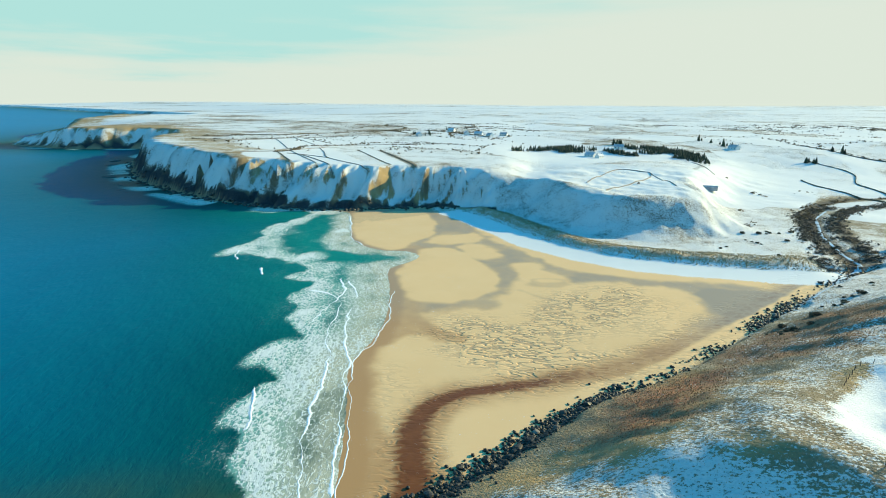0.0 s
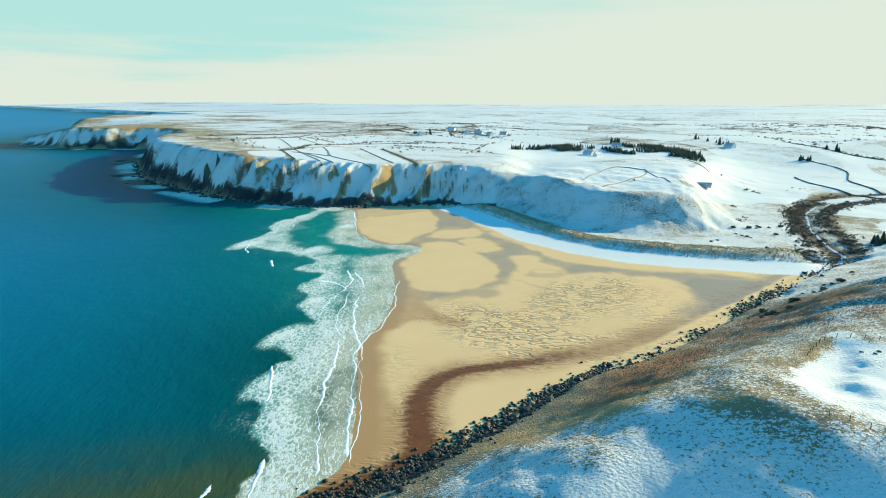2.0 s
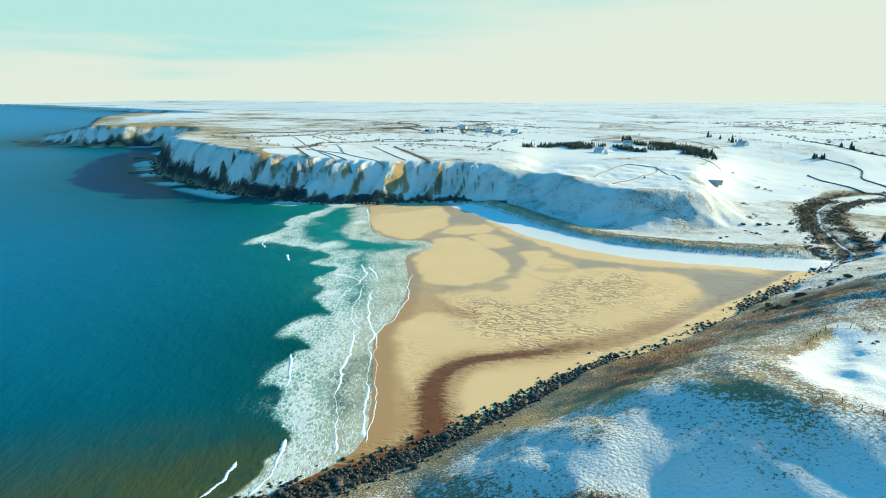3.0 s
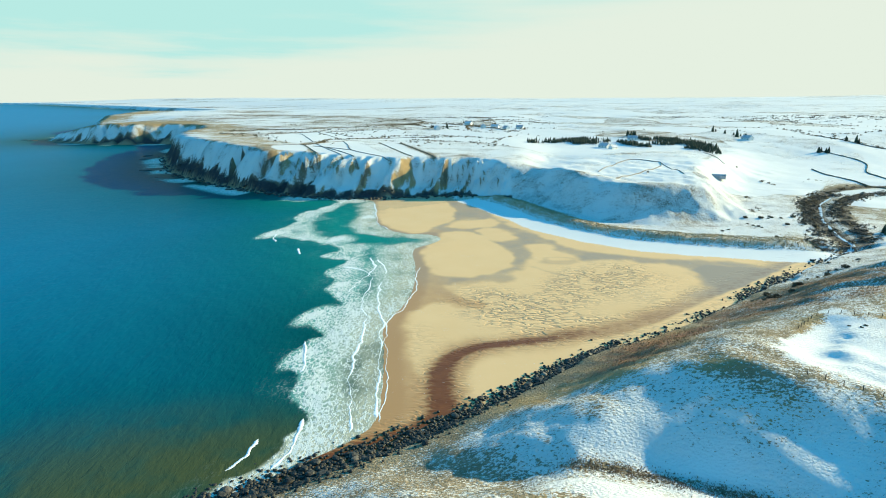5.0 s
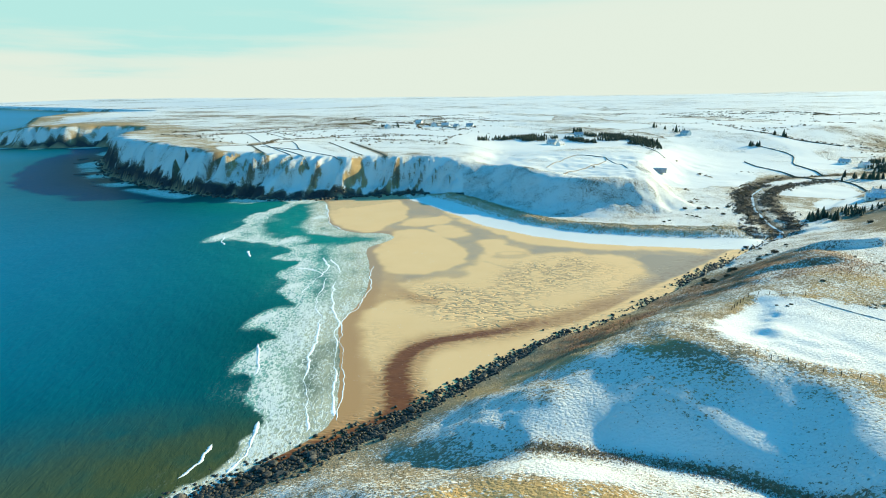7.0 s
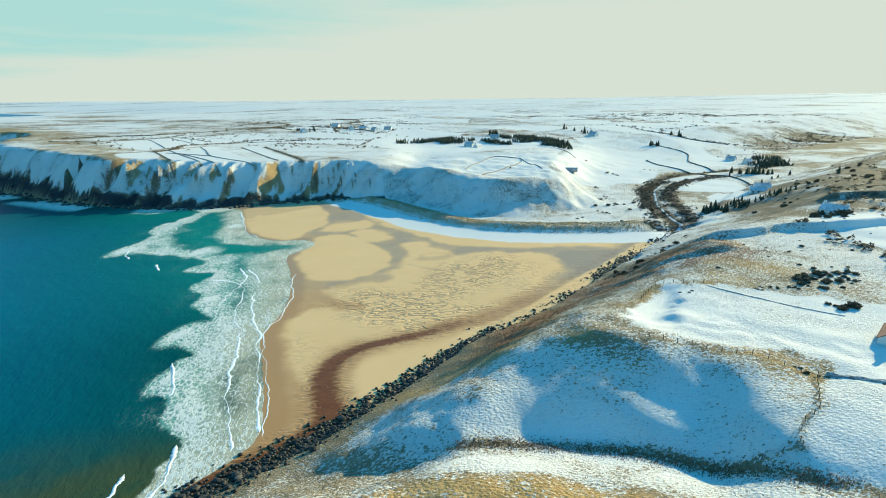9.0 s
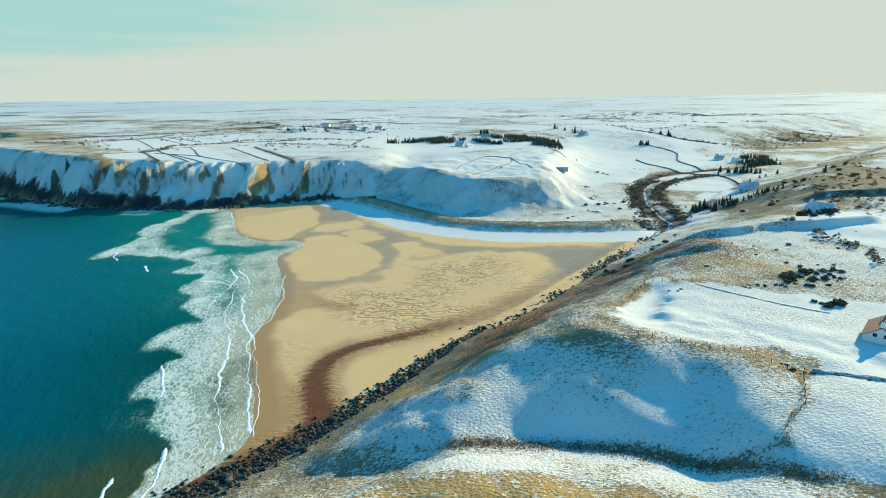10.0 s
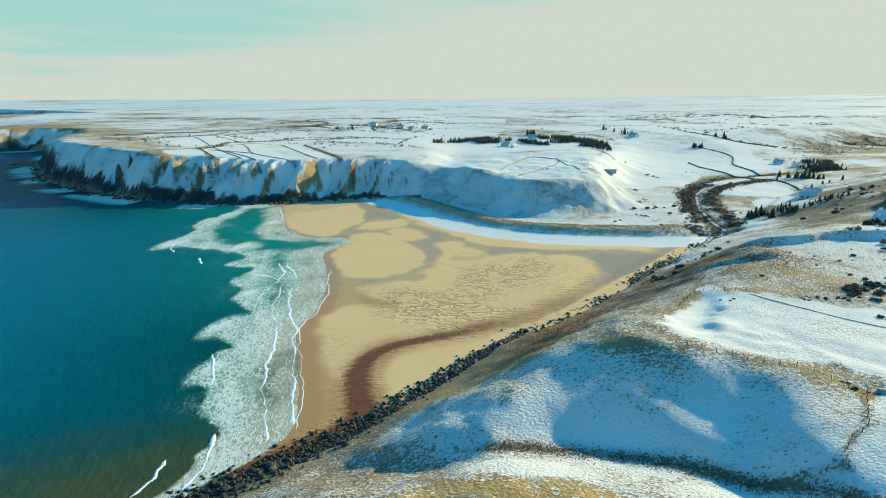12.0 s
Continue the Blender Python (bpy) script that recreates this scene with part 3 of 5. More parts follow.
# dry bars of sand between the wet channels
BARS = [[(-66, 384), (-43, 388), (-18, 387), (-9, 357), (-7, 336), (-10, 317), (-17, 304), (-23, 290), (-32, 289), (-43, 299), (-53, 315), (-59, 344)],
        [(-16, 274), (-13, 289), (-2, 291), (8, 285), (16, 265), (22, 243), (22, 234), (18, 221), (8, 213), (-1, 211), (-11, 216), (-18, 228), (-22, 246), (-19, 261)],
        [(-11, 304), (-2, 301), (12, 301), (19, 311), (16, 328), (5, 319), (-5, 317)],
        [(8, 294), (18, 300), (25, 288), (29, 274), (16, 272), (11, 281)],
        [(31, 262), (40, 263), (49, 248), (57, 234), (79, 232), (96, 227), (95, 213), (95, 197), (92, 189), (68, 171), (56, 165), (41, 162), (30, 159), (21, 155), (6, 152), (1, 147), (-4, 137), (-9, 128),
         (-12, 135), (-16, 146), (-17, 162), (-13, 177), (-3, 179), (7, 176), (3, 187), (-4, 199), (8, 205), (17, 204), (23, 216), (29, 232), (34, 246)],
        [(-4, 388), (13, 353), (25, 310), (37, 289), (49, 265), (60, 250), (79, 243), (100, 237), (119, 234), (139, 228), (152, 236), (121, 243), (85, 258), (64, 272), (44, 305), (27, 345), (10, 385)]]
bars = np.maximum.reduce([patch(X, Y, 2.6 if k in (0, 1) else 4.0, p, 2.6 if k < 2 else 4.0, 50 + k) for k, p in enumerate(BARS)])
bars = np.maximum(bars, 0.9 * patch(X, Y, 3, [(2, 117), (3, 128), (6, 138), (14, 142), (24, 145), (36, 150), (44, 150), (30, 138), (18, 126), (8, 116)], 2))
pool = patch(X, Y, 4, [(96, 222), (102, 228), (117, 229), (142, 223), (150, 224), (126, 203), (105, 192), (93, 185), (95, 195), (96, 207)], 2)
veins = np.exp(-(rough(0.5 * X + 0.2 * Y, Y, 42, 4, 79) / 0.05) ** 2) * step01(182, 205, Y) * step01(300, 250, Y) * step01(95, 60, X) * step01(10, 30, X)
wet_v = np.maximum.reduce([0.70 * (1 - bars), step01(14, 2, M["dw"]) * (1 - 0.75 * bars), 0.45 * veins * bars, 1.05 * pool, 0.7 * np.exp(-(burn / 8) ** 2)])
grey_v = np.maximum.reduce([step01(186, 214, Y) * step01(4, 16, M["dw"]), 0.5 * step01(186, 214, Y), step01(66, 90, X), pool])
dry_strip = step01(-7.5, -4.5, M["ds"] + 1.5 * rough(X, Y, 12, 3, 41)) * step01(22, 40, X)
wet_v, peat_v = wet_v * (1 - dry_strip), peat_v * (1 - dry_strip)
wet_v = wet_v + 0.13 * rough(X, Y, 14, 4, 77)
ripple_v = patch(X, Y, 9, [(3, 196), (16, 197), (28, 183), (39, 175), (46, 167), (31, 158), (17, 157), (6, 165), (-4, 182)], 4) + 0.85 * patch(X, Y, 9, [(46, 222), (72, 231), (76, 215), (57, 194), (42, 178), (27, 178), (31, 200)], 5)
ripple_v = ripple_v + 0.35 * patch(X, Y, 8, [(42, 190), (62, 222), (88, 212), (74, 180)]) + 0.5 * np.exp(-((np.abs(burn) - burn_w) / 3) ** 2) * step01(24, 6, burn_w) + 0.25 * patch(X, Y, 5, [(-17, 162), (-10, 160), (-6, 150), (-11, 141), (-15, 138)])
rock_top = 0.12 + 0.22 * step01(-40, -230, X) + 0.34 * step01(-285, -345, X) * step01(-470, -400, X) + 0.20 * rough(M["sn"], 0.5 * M["dn"], 13, 4, 68)
rock_v = np.where(north & (X < 34), step01(rock_top + 0.05, rock_top - 0.05, M["e"]) + 0.6 * step01(2.6, 3.4, slope), 0) + np.where(south, step01(4, 0, M["ds"]) + step01(1.0, 1.5, slope), 0)
snow_v = snow_v - 0.27 * patch(X, Y, 6, [(30, 112), (44, 136), (62, 147), (110, 178), (130, 170), (90, 140), (60, 124), (42, 108)], 4)
shore_slope = patch(X, Y, 5, [(8, 104), (20, 120), (40, 138), (62, 150), (74, 150), (52, 120), (38, 106), (22, 98)], 5)
snow_v = snow_v - 0.16 * shore_slope
heath_v = np.maximum(patch(X, Y, 6, [(30, 112), (44, 136), (62, 147), (74, 146), (60, 128), (42, 108)], 4), 0.75 * patch(X, Y, 6, [(70, 148), (84, 166), (104, 178), (125, 180), (140, 150), (128, 138), (97, 138), (80, 142)], 5))
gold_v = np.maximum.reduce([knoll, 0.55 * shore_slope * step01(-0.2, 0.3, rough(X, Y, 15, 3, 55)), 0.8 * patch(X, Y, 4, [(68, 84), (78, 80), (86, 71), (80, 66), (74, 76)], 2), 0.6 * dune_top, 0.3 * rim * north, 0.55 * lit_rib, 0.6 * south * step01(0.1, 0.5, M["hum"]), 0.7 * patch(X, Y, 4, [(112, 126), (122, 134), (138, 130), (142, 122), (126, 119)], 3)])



def cells(x, y, size, seed):
    """Fields: a random number for each irregular cell, and how near its edge is."""
    u, v = (0.9 * x + 0.43 * y) / size, (-0.43 * x + 0.9 * y) / (1.5 * size)
    iu, iv = np.floor(u), np.floor(v)
    one, two, mark = np.full(x.shape, 9.0), np.full(x.shape, 9.0), np.zeros(x.shape)
    for a in (-1, 0, 1):
        for b in (-1, 0, 1):
            cu, cv = iu + a, iv + b
            d = np.hypot(cu + 0.15 + 0.7 * hash2(cu, cv, seed) - u, cv + 0.15 + 0.7 * hash2(cu, cv, seed + 1) - v)
            two = np.where(d < one, one, np.minimum(two, d))
            mark = np.where(d < one, hash2(cu, cv, seed + 2), mark)
            one = np.minimum(one, d)
    return mark, (two - one) * size


wx, wy = X + 14 * rough(X, Y, 90, 3, 94), Y + 14 * rough(X, Y, 90, 3, 95)
field_mark, field_edge = cells(wx, wy, 95.0, 40)
farmed = np.where(north, step01(110, 170, M["dn"]) * step01(-120, -40, X - 0.12 * (Y - 400)), step01(170, 230, M["r"]) * step01(60, 90, M["ds"])) * (north | south) * step01(2600, 1500, M["r"])
farm_snow = np.where(field_mark < 0.66, 1.12, 0.50 + 0.8 * (field_mark - 0.66)) + 0.12 * rough(X, Y, 30, 3, 96) - 0.28 * np.exp(-(field_edge / 5) ** 2) - 0.22 * south * step01(230, 300, X)
snow_v = snow_v * (1 - farmed) + farm_snow * farmed
river_d = np.abs(M["dr"])
loop_d, _ = line_dist(X, Y, smooth_line([(198, 262), (213, 292), (235, 335), (271, 387), (299, 408)]))
banks = np.maximum(np.exp(-(river_d / 6) ** 2), 0.9 * np.exp(-(loop_d / 4) ** 2)) * step01(172, 186, X) * step01(560, 330, X)
snow_v = snow_v * (1 - banks) + banks * (0.05 + 0.25 * rough(X, Y, 9, 3, 69))
rock_v = np.maximum(rock_v, 0.85 * banks)
rock_v = np.maximum(rock_v, np.where(face, 0, 0.30 * step01(190, 330, M["r"]) * is_land * (1 - np.clip(rim, 0, 1))))
moor = south * patch(X, Y, 25, [(225, 225), (262, 268), (330, 318), (409, 366), (543, 440), (900, 600), (1300, 640), (900, 360), (450, 235), (300, 205)], 22)
snow_v = snow_v - moor * (0.26 + 0.35 * rough(X * 0.5 + 0.3 * Y, Y * 0.9 - 0.4 * X, 30, 4, 48))
slope_moor = south * patch(X, Y, 12, [(314, 335), (310, 270), (225, 185), (204, 199), (196, 214), (236, 267), (266, 286)], 10)
snow_v = snow_v - slope_moor * (0.34 + 0.4 * rough(X, Y, 16, 4, 52))
dark_glen = patch(X, Y, 30, [(582, 667), (655, 722), (835, 788), (900, 720), (698, 640), (586, 585), (502, 540)], 20)
snow_v = snow_v - dark_glen * (0.42 + 0.4 * rough(X, Y, 30, 4, 53))
valley = np.exp(-(M["dr"] / 75) ** 2) * step01(205, 260, X) * step01(1500, 700, X)
snow_v = snow_v - valley * (0.14 + 0.5 * rough(X, Y, 30, 4, 49))

snow_v = snow_v + is_land * (~face) * (~bluff) * step01(220, 400, M["r"]) * 0.34 * rough(0.6 * X, Y, 15, 4, 38)
cape = patch(X, Y, 6, [(-255, 508), (-219, 498), (-269, 582), (-267, 645), (-192, 507), (-165, 457), (-139, 440), (-120, 428), (-164, 445), (-200, 452)], 4)
snow_v = snow_v * (1 - 0.8 * cape * north * (~face)) + 0.8 * cape * north * (~face) * (0.34 + 0.3 * rough(X, Y, 30, 4, 51))
WHITE_FIELDS = [[(-184, 493), (-161, 512), (-140, 458), (-166, 459)], [(-141, 436), (-139, 454), (-124, 433), (-132, 430)], [(-157, 508), (-147, 519), (-128, 572), (-102, 524), (-62, 427), (-88, 426), (-102, 433), (-121, 435)],
                [(-92, 558), (-82, 566), (-59, 515), (-32, 442), (-47, 442), (-74, 508)], [(-252, 653), (-223, 741), (-189, 780), (-112, 834), (-76, 675), (-106, 641), (-137, 611), (-157, 537), (-172, 520), (-215, 584)],
                [(279, 591), (308, 580), (359, 538), (370, 481), (366, 464), (337, 460), (332, 496), (317, 483), (265, 412), (235, 408), (200, 400), (180, 440), (236, 520)],
                [(424, 643), (442, 622), (382, 514), (397, 492), (441, 532), (458, 600), (480, 642), (471, 666)], [(258, 372), (291, 394), (325, 407), (330, 383), (303, 345), (285, 352), (269, 360)],
                [(280, 350), (294, 328), (267, 312), (256, 318), (260, 332)], [(104, 430), (97, 390), (134, 350), (150, 370), (158, 450)]]
for k, field in enumerate(WHITE_FIELDS):
    snow_v = np.maximum(snow_v, 1.15 * patch(X, Y, 2.5, field, 1.0 if k < 5 else 4.0))
FIELD_WALLS = [[(-157, 508), (-121, 435)], [(-146, 515), (-102, 434)], [(-131, 561), (-117, 520), (-100, 469), (-61, 426)], [(-157, 508), (-148, 519), (-128, 572)], [(-144, 496), (-127, 490), (-102, 473)],
               [(-129, 490), (-88, 426)], [(-224, 712), (-156, 537)], [(-211, 751), (-151, 619)], [(-196, 748), (-141, 659)], [(-137, 611), (-106, 641), (-69, 663)], [(-183, 488), (-160, 507)],
               [(-92, 558), (-56, 464), (-46, 442)], [(-265, 704), (-200, 764), (-105, 845)], [(-70, 558), (-44, 490), (-27, 440)], [(160, 450), (152, 378)], [(240, 558), (232, 492)]]
for line in FIELD_WALLS[:14]:
    snow_v = snow_v - 0.75 * trace(X, Y, line, 1.6)
snow_v = snow_v - 0.4 * trace(X, Y, [(-70, 558), (-57, 524), (-44, 490), (-27, 440)], 5.0)
snow_v = snow_v - 0.9 * np.where(north & (X < 34), step01(rock_top + 0.04, rock_top - 0.06, M["e"]), 0)

# distant land paled as by haze: put into the colour through the snow mask
hazed_land = is_land * step01(2300, 2900, M["r"])
snow_v, rock_v, gold_v = snow_v * (1 - hazed_land) + (0.80 + 0.6 * rough(0.3 * X, Y, 130, 4, 54)) * hazed_land, rock_v * (1 - hazed_land) + 0.3 * hazed_land, gold_v * (1 - hazed_land)

ground = new("ground", grid_mesh("ground", gx, gy, Z))
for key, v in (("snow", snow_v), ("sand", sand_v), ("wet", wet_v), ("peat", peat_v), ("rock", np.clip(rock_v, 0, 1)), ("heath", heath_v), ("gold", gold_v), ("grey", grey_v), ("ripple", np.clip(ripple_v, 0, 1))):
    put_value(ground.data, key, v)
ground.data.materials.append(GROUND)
tagged(ground, "snow-dusted moorland, sandy beach and snow-covered fields by the sea", "ground", kind="structure")

sx = spaced(-4300, 400, 1.0, -130, -10, 1.03, 60)
sy = spaced(-350, 4950, 1.0, 62, 300, 1.02, 60)
SX, SY = np.meshgrid(sx, sy)
SZ, SM = land(SX, SY)
FOAM_EDGE = smooth_line([(-120, 40), (-75, 62), (-47, 80), (-44, 86), (-38, 93), (-36, 98), (-36, 105), (-41, 116), (-46, 130), (-49, 138), (-48, 148), (-43, 152), (-50, 163), (-48, 174), (-44, 179), (-54, 194), (-53, 204), (-60, 216),
                         (-56, 233), (-68, 240), (-62, 252), (-72, 263), (-93, 273), (-110, 288), (-106, 312), (-110, 338), (-101, 356), (-94, 380), (-90, 400)], 2)
fe, _ = line_dist(SX, SY, FOAM_EDGE)
fe = -fe + 3 * rough(SX, SY, 9, 4, 70)
reach = step01(5, -1, SM["dw"])
foam_v = step01(-1.2, 1.8, fe) * reach
outer = step01(15, 2, fe + 6 * rough(SX, SY, 16, 3, 74))
bands = 0.5 + 0.5 * np.sin((SM["dw"] + 5 * rough(SX, SY, 30, 3, 75)) / 2.6)
foam_v = foam_v * (0.27 + 0.30 * outer + 0.16 * (bands - 0.5) * step01(-2, -10, SM["dw"]) + 0.18 * rough(SX, SY, 12, 4, 76))
calm = patch(SX, SY, 7, [(-93, 344), (-90, 372), (-80, 385), (-72, 344), (-72, 310), (-60, 288), (-46, 283), (-22, 276), (-31, 266), (-54, 263), (-67, 269), (-86, 295)], 4)
foam_v = foam_v * (1 - 0.9 * calm)
foam_v = np.maximum(foam_v, 0.07 * step01(-18, -2, fe) * reach * (0.7 + 0.7 * rough(SX, SY, 12, 4, 73)))
for bx, by, bl in ((-108, 284, 9), (-46, 139, 7), (-52, 168, 7), (-50, 200, 6), (-70, 272, 8), (-64, 330, 7)):
    foam_v = np.maximum(foam_v, 0.95 * bump(SX, SY, bx, by, bl, 0.42 * bl, 70) + 0.5 * bump(SX, SY, bx + 6, by, 8, 5, 80))
cliff_surf = np.exp(-((SM["dn"] + 13) / 10) ** 2) * (SX < -60) * 0.62 * step01(-0.25, 0.3, rough(SX, SY, 40, 3, 71))
foam_v = np.maximum(foam_v, cliff_surf)
swell = 0.10 * rough(SX * 0.8 + SY * 0.5, SY * 0.35, 6, 3, 72) * step01(900, 200, SM["r"])
sea = new("sea", grid_mesh("sea", sx, sy, SM["sea"] + swell * step01(0, -12, SM["dw"]), (SZ < SM["sea"] + 0.7) & ~((SX > 0) & (SY < 90))))
put_value(sea.data, "foam", foam_v)
put_value(sea.data, "swash", step01(-24, -3, SM["dw"]))
put_value(sea.data, "shallow", np.exp(-np.maximum(-SM["dw"] - 10, 0) / 150.0))
put_value(sea.data, "clear", step01(150, 250, SY) * np.exp(-np.maximum(-SM["dw"] - 25, 0) / 40.0) * step01(540, 300, SY) * step01(-200, -110, SX))
put_value(sea.data, "kelp", step01(62, 6, -SM["dw"]) * step01(114, 84, SY + 0.15 * SX) * 0.9 * (SX > -160))
sea.data.materials.append(SEA)
tagged(sea, "teal sea with white surf rolling onto the sand", "sea", kind="structure")

# ---------------------------------------------------------------- things: helpers


def ground_z(x, y):
    """Height of the ground sheet at plan points."""
    x, y = np.atleast_1d(np.asarray(x, float)), np.atleast_1d(np.asarray(y, float))
    i, j = np.clip(np.searchsorted(gx, x) - 1, 0, len(gx) - 2), np.clip(np.searchsorted(gy, y) - 1, 0, len(gy) - 2)
    u, v = (x - gx[i]) / (gx[i + 1] - gx[i]), (y - gy[j]) / (gy[j + 1] - gy[j])
    return (Z[j, i] * (1 - u) + Z[j, i + 1] * u) * (1 - v) + (Z[j + 1, i] * (1 - u) + Z[j + 1, i + 1] * u) * v


def gz(x, y):
    return float(ground_z(x, y)[0])


def mesh_from(name, verts, faces, material, smooth=False):
    me = bpy.data.meshes.new(name)
    me.from_pydata([tuple(map(float, v)) for v in verts], [], faces)
    me.materials.append(material)
    if smooth:
        me.polygons.foreach_set("use_smooth", np.ones(len(me.polygons), bool))
    me.update()
    return me


def part(name, bm, material, parent, label=""):
    """One mesh object under a thing or a part."""
    me = bpy.data.meshes.new(name)
    bm.to_mesh(me)
    bm.free()
    me.materials.append(material)
    ob = new(name, me)
    ob.parent = parent
    return tagged(ob, label)


def box(bm, x0, y0, z0, x1, y1, z1, bevel=0.0):
    made = bmesh.ops.create_cube(bm, size=1.0, matrix=Matrix.Translation(((x0 + x1) / 2, (y0 + y1) / 2, (z0 + z1) / 2)) @ Matrix.Diagonal((x1 - x0, y1 - y0, z1 - z0, 1)))
    if bevel:
        edges = list({e for v in made["verts"] for e in v.link_edges})
        bmesh.ops.bevel(bm, geom=edges, offset=bevel, segments=1, affect="EDGES")
    return bm


def boxed(*dims, bevel=0.0):
    return box(bmesh.new(), *dims, bevel=bevel)


def simple(name, one, two, size=1.0, roughness=0.9, bump=0.02, detail=4, each=0.25, specular=0.3, **more):
    """A material of two tones in grain and blotches, a little different on every object."""
    m = Nodes(name)
    g = m.do("ADD", m.do("MULTIPLY", m.noise(size, detail, 0.65), 0.7), m.do("MULTIPLY", m.noise(size * 0.15, 3, 0.6), 0.3))
    c = m.mix(m.band(g, 0.35, 0.65), one, two)
    shade = m.band(m.each(), 0, 1, 1 - each, 1 + each)
    grey = m.tree.nodes.new("ShaderNodeCombineXYZ")
    for k in range(3):
        m.put(grey.inputs[k], shade)
    c = m.mix(1.0, c, grey.outputs[0], "MULTIPLY")
    return m.finish(c, roughness, m.height(g, bump, 0.8), specular, **more)


BOULDER = simple("wet_weedy_rock", (0.012, 0.013, 0.012), (0.055, 0.05, 0.04), 0.7, 0.55, 0.08, each=0.5)
PALE_ROCK = simple("pale_shore_rock", (0.10, 0.09, 0.075), (0.24, 0.21, 0.17), 0.8, 0.85, 0.06, each=0.4)
WALL_STONE = simple("dry_stone", (0.09, 0.08, 0.07), (0.24, 0.21, 0.18), 1.2, 0.95, 0.1)
SNOWY_STONE = simple("snow_dusted_stone", (0.12, 0.11, 0.10), (0.66, 0.66, 0.65), 0.5, 0.95, 0.05)
HEDGE = simple("bare_hedge", (0.05, 0.045, 0.03), (0.14, 0.11, 0.07), 1.5, 0.95, 0.2)
NEEDLES = simple("dark_conifer_needles", (0.022, 0.04, 0.028), (0.06, 0.085, 0.05), 0.8, 0.9, 0.02, each=0.35)
SHRUB = simple("winter_gorse", (0.06, 0.052, 0.035), (0.15, 0.12, 0.075), 0.5, 0.95, 0.05, each=0.35)
ALDER = simple("bare_alder", (0.04, 0.043, 0.04), (0.12, 0.115, 0.10), 0.5, 0.95, 0.05, each=0.2)
BARK = simple("bark", (0.04, 0.03, 0.022), (0.09, 0.07, 0.05), 0.3, 0.95, 0.02)
HARL = simple("white_harling", (0.70, 0.70, 0.66), (0.80, 0.79, 0.75), 1.5, 0.9, 0.01, each=0.05)
ROOF_TILE = simple("red_brown_roof_tile", (0.16, 0.07, 0.05), (0.26, 0.12, 0.085), 1.0, 0.8, 0.02, each=0.1)
SLATE = simple("slate_under_snow", (0.30, 0.31, 0.33), (0.62, 0.63, 0.65), 1.6, 0.8, 0.02, each=0.2)
SHEET = simple("grey_sheet_metal", (0.20, 0.21, 0.22), (0.34, 0.35, 0.36), 2.0, 0.6, 0.01)
GLASS = simple("dark_window_glass", (0.02, 0.025, 0.03), (0.03, 0.035, 0.04), 1.0, 0.12, 0.0, each=0.0, specular=0.6)
PAINT = simple("white_frame_paint", (0.74, 0.74, 0.72), (0.80, 0.80, 0.78), 0.5, 0.6, 0.005, each=0.0)
WOOD = simple("weathered_post_wood", (0.07, 0.055, 0.04), (0.15, 0.12, 0.09), 0.3, 0.9, 0.01)
WIRE = simple("galvanised_wire", (0.16, 0.16, 0.16), (0.22, 0.22, 0.22), 0.5, 0.6, 0.0, Metallic=0.6)
FROTH = simple("sea_foam", (0.72, 0.76, 0.76), (0.86, 0.88, 0.88), 0.6, 0.85, 0.12, each=0.05)
STRAW = simple("winter_grass", (0.30, 0.23, 0.12), (0.52, 0.41, 0.23), 2.0, 0.95, 0.0, each=0.0)
BRACKEN = simple("dead_bracken", (0.19, 0.12, 0.07), (0.36, 0.23, 0.12), 2.0, 0.95, 0.0, each=0.0)

# ---------------------------------------------------------------- the white house on the near headland


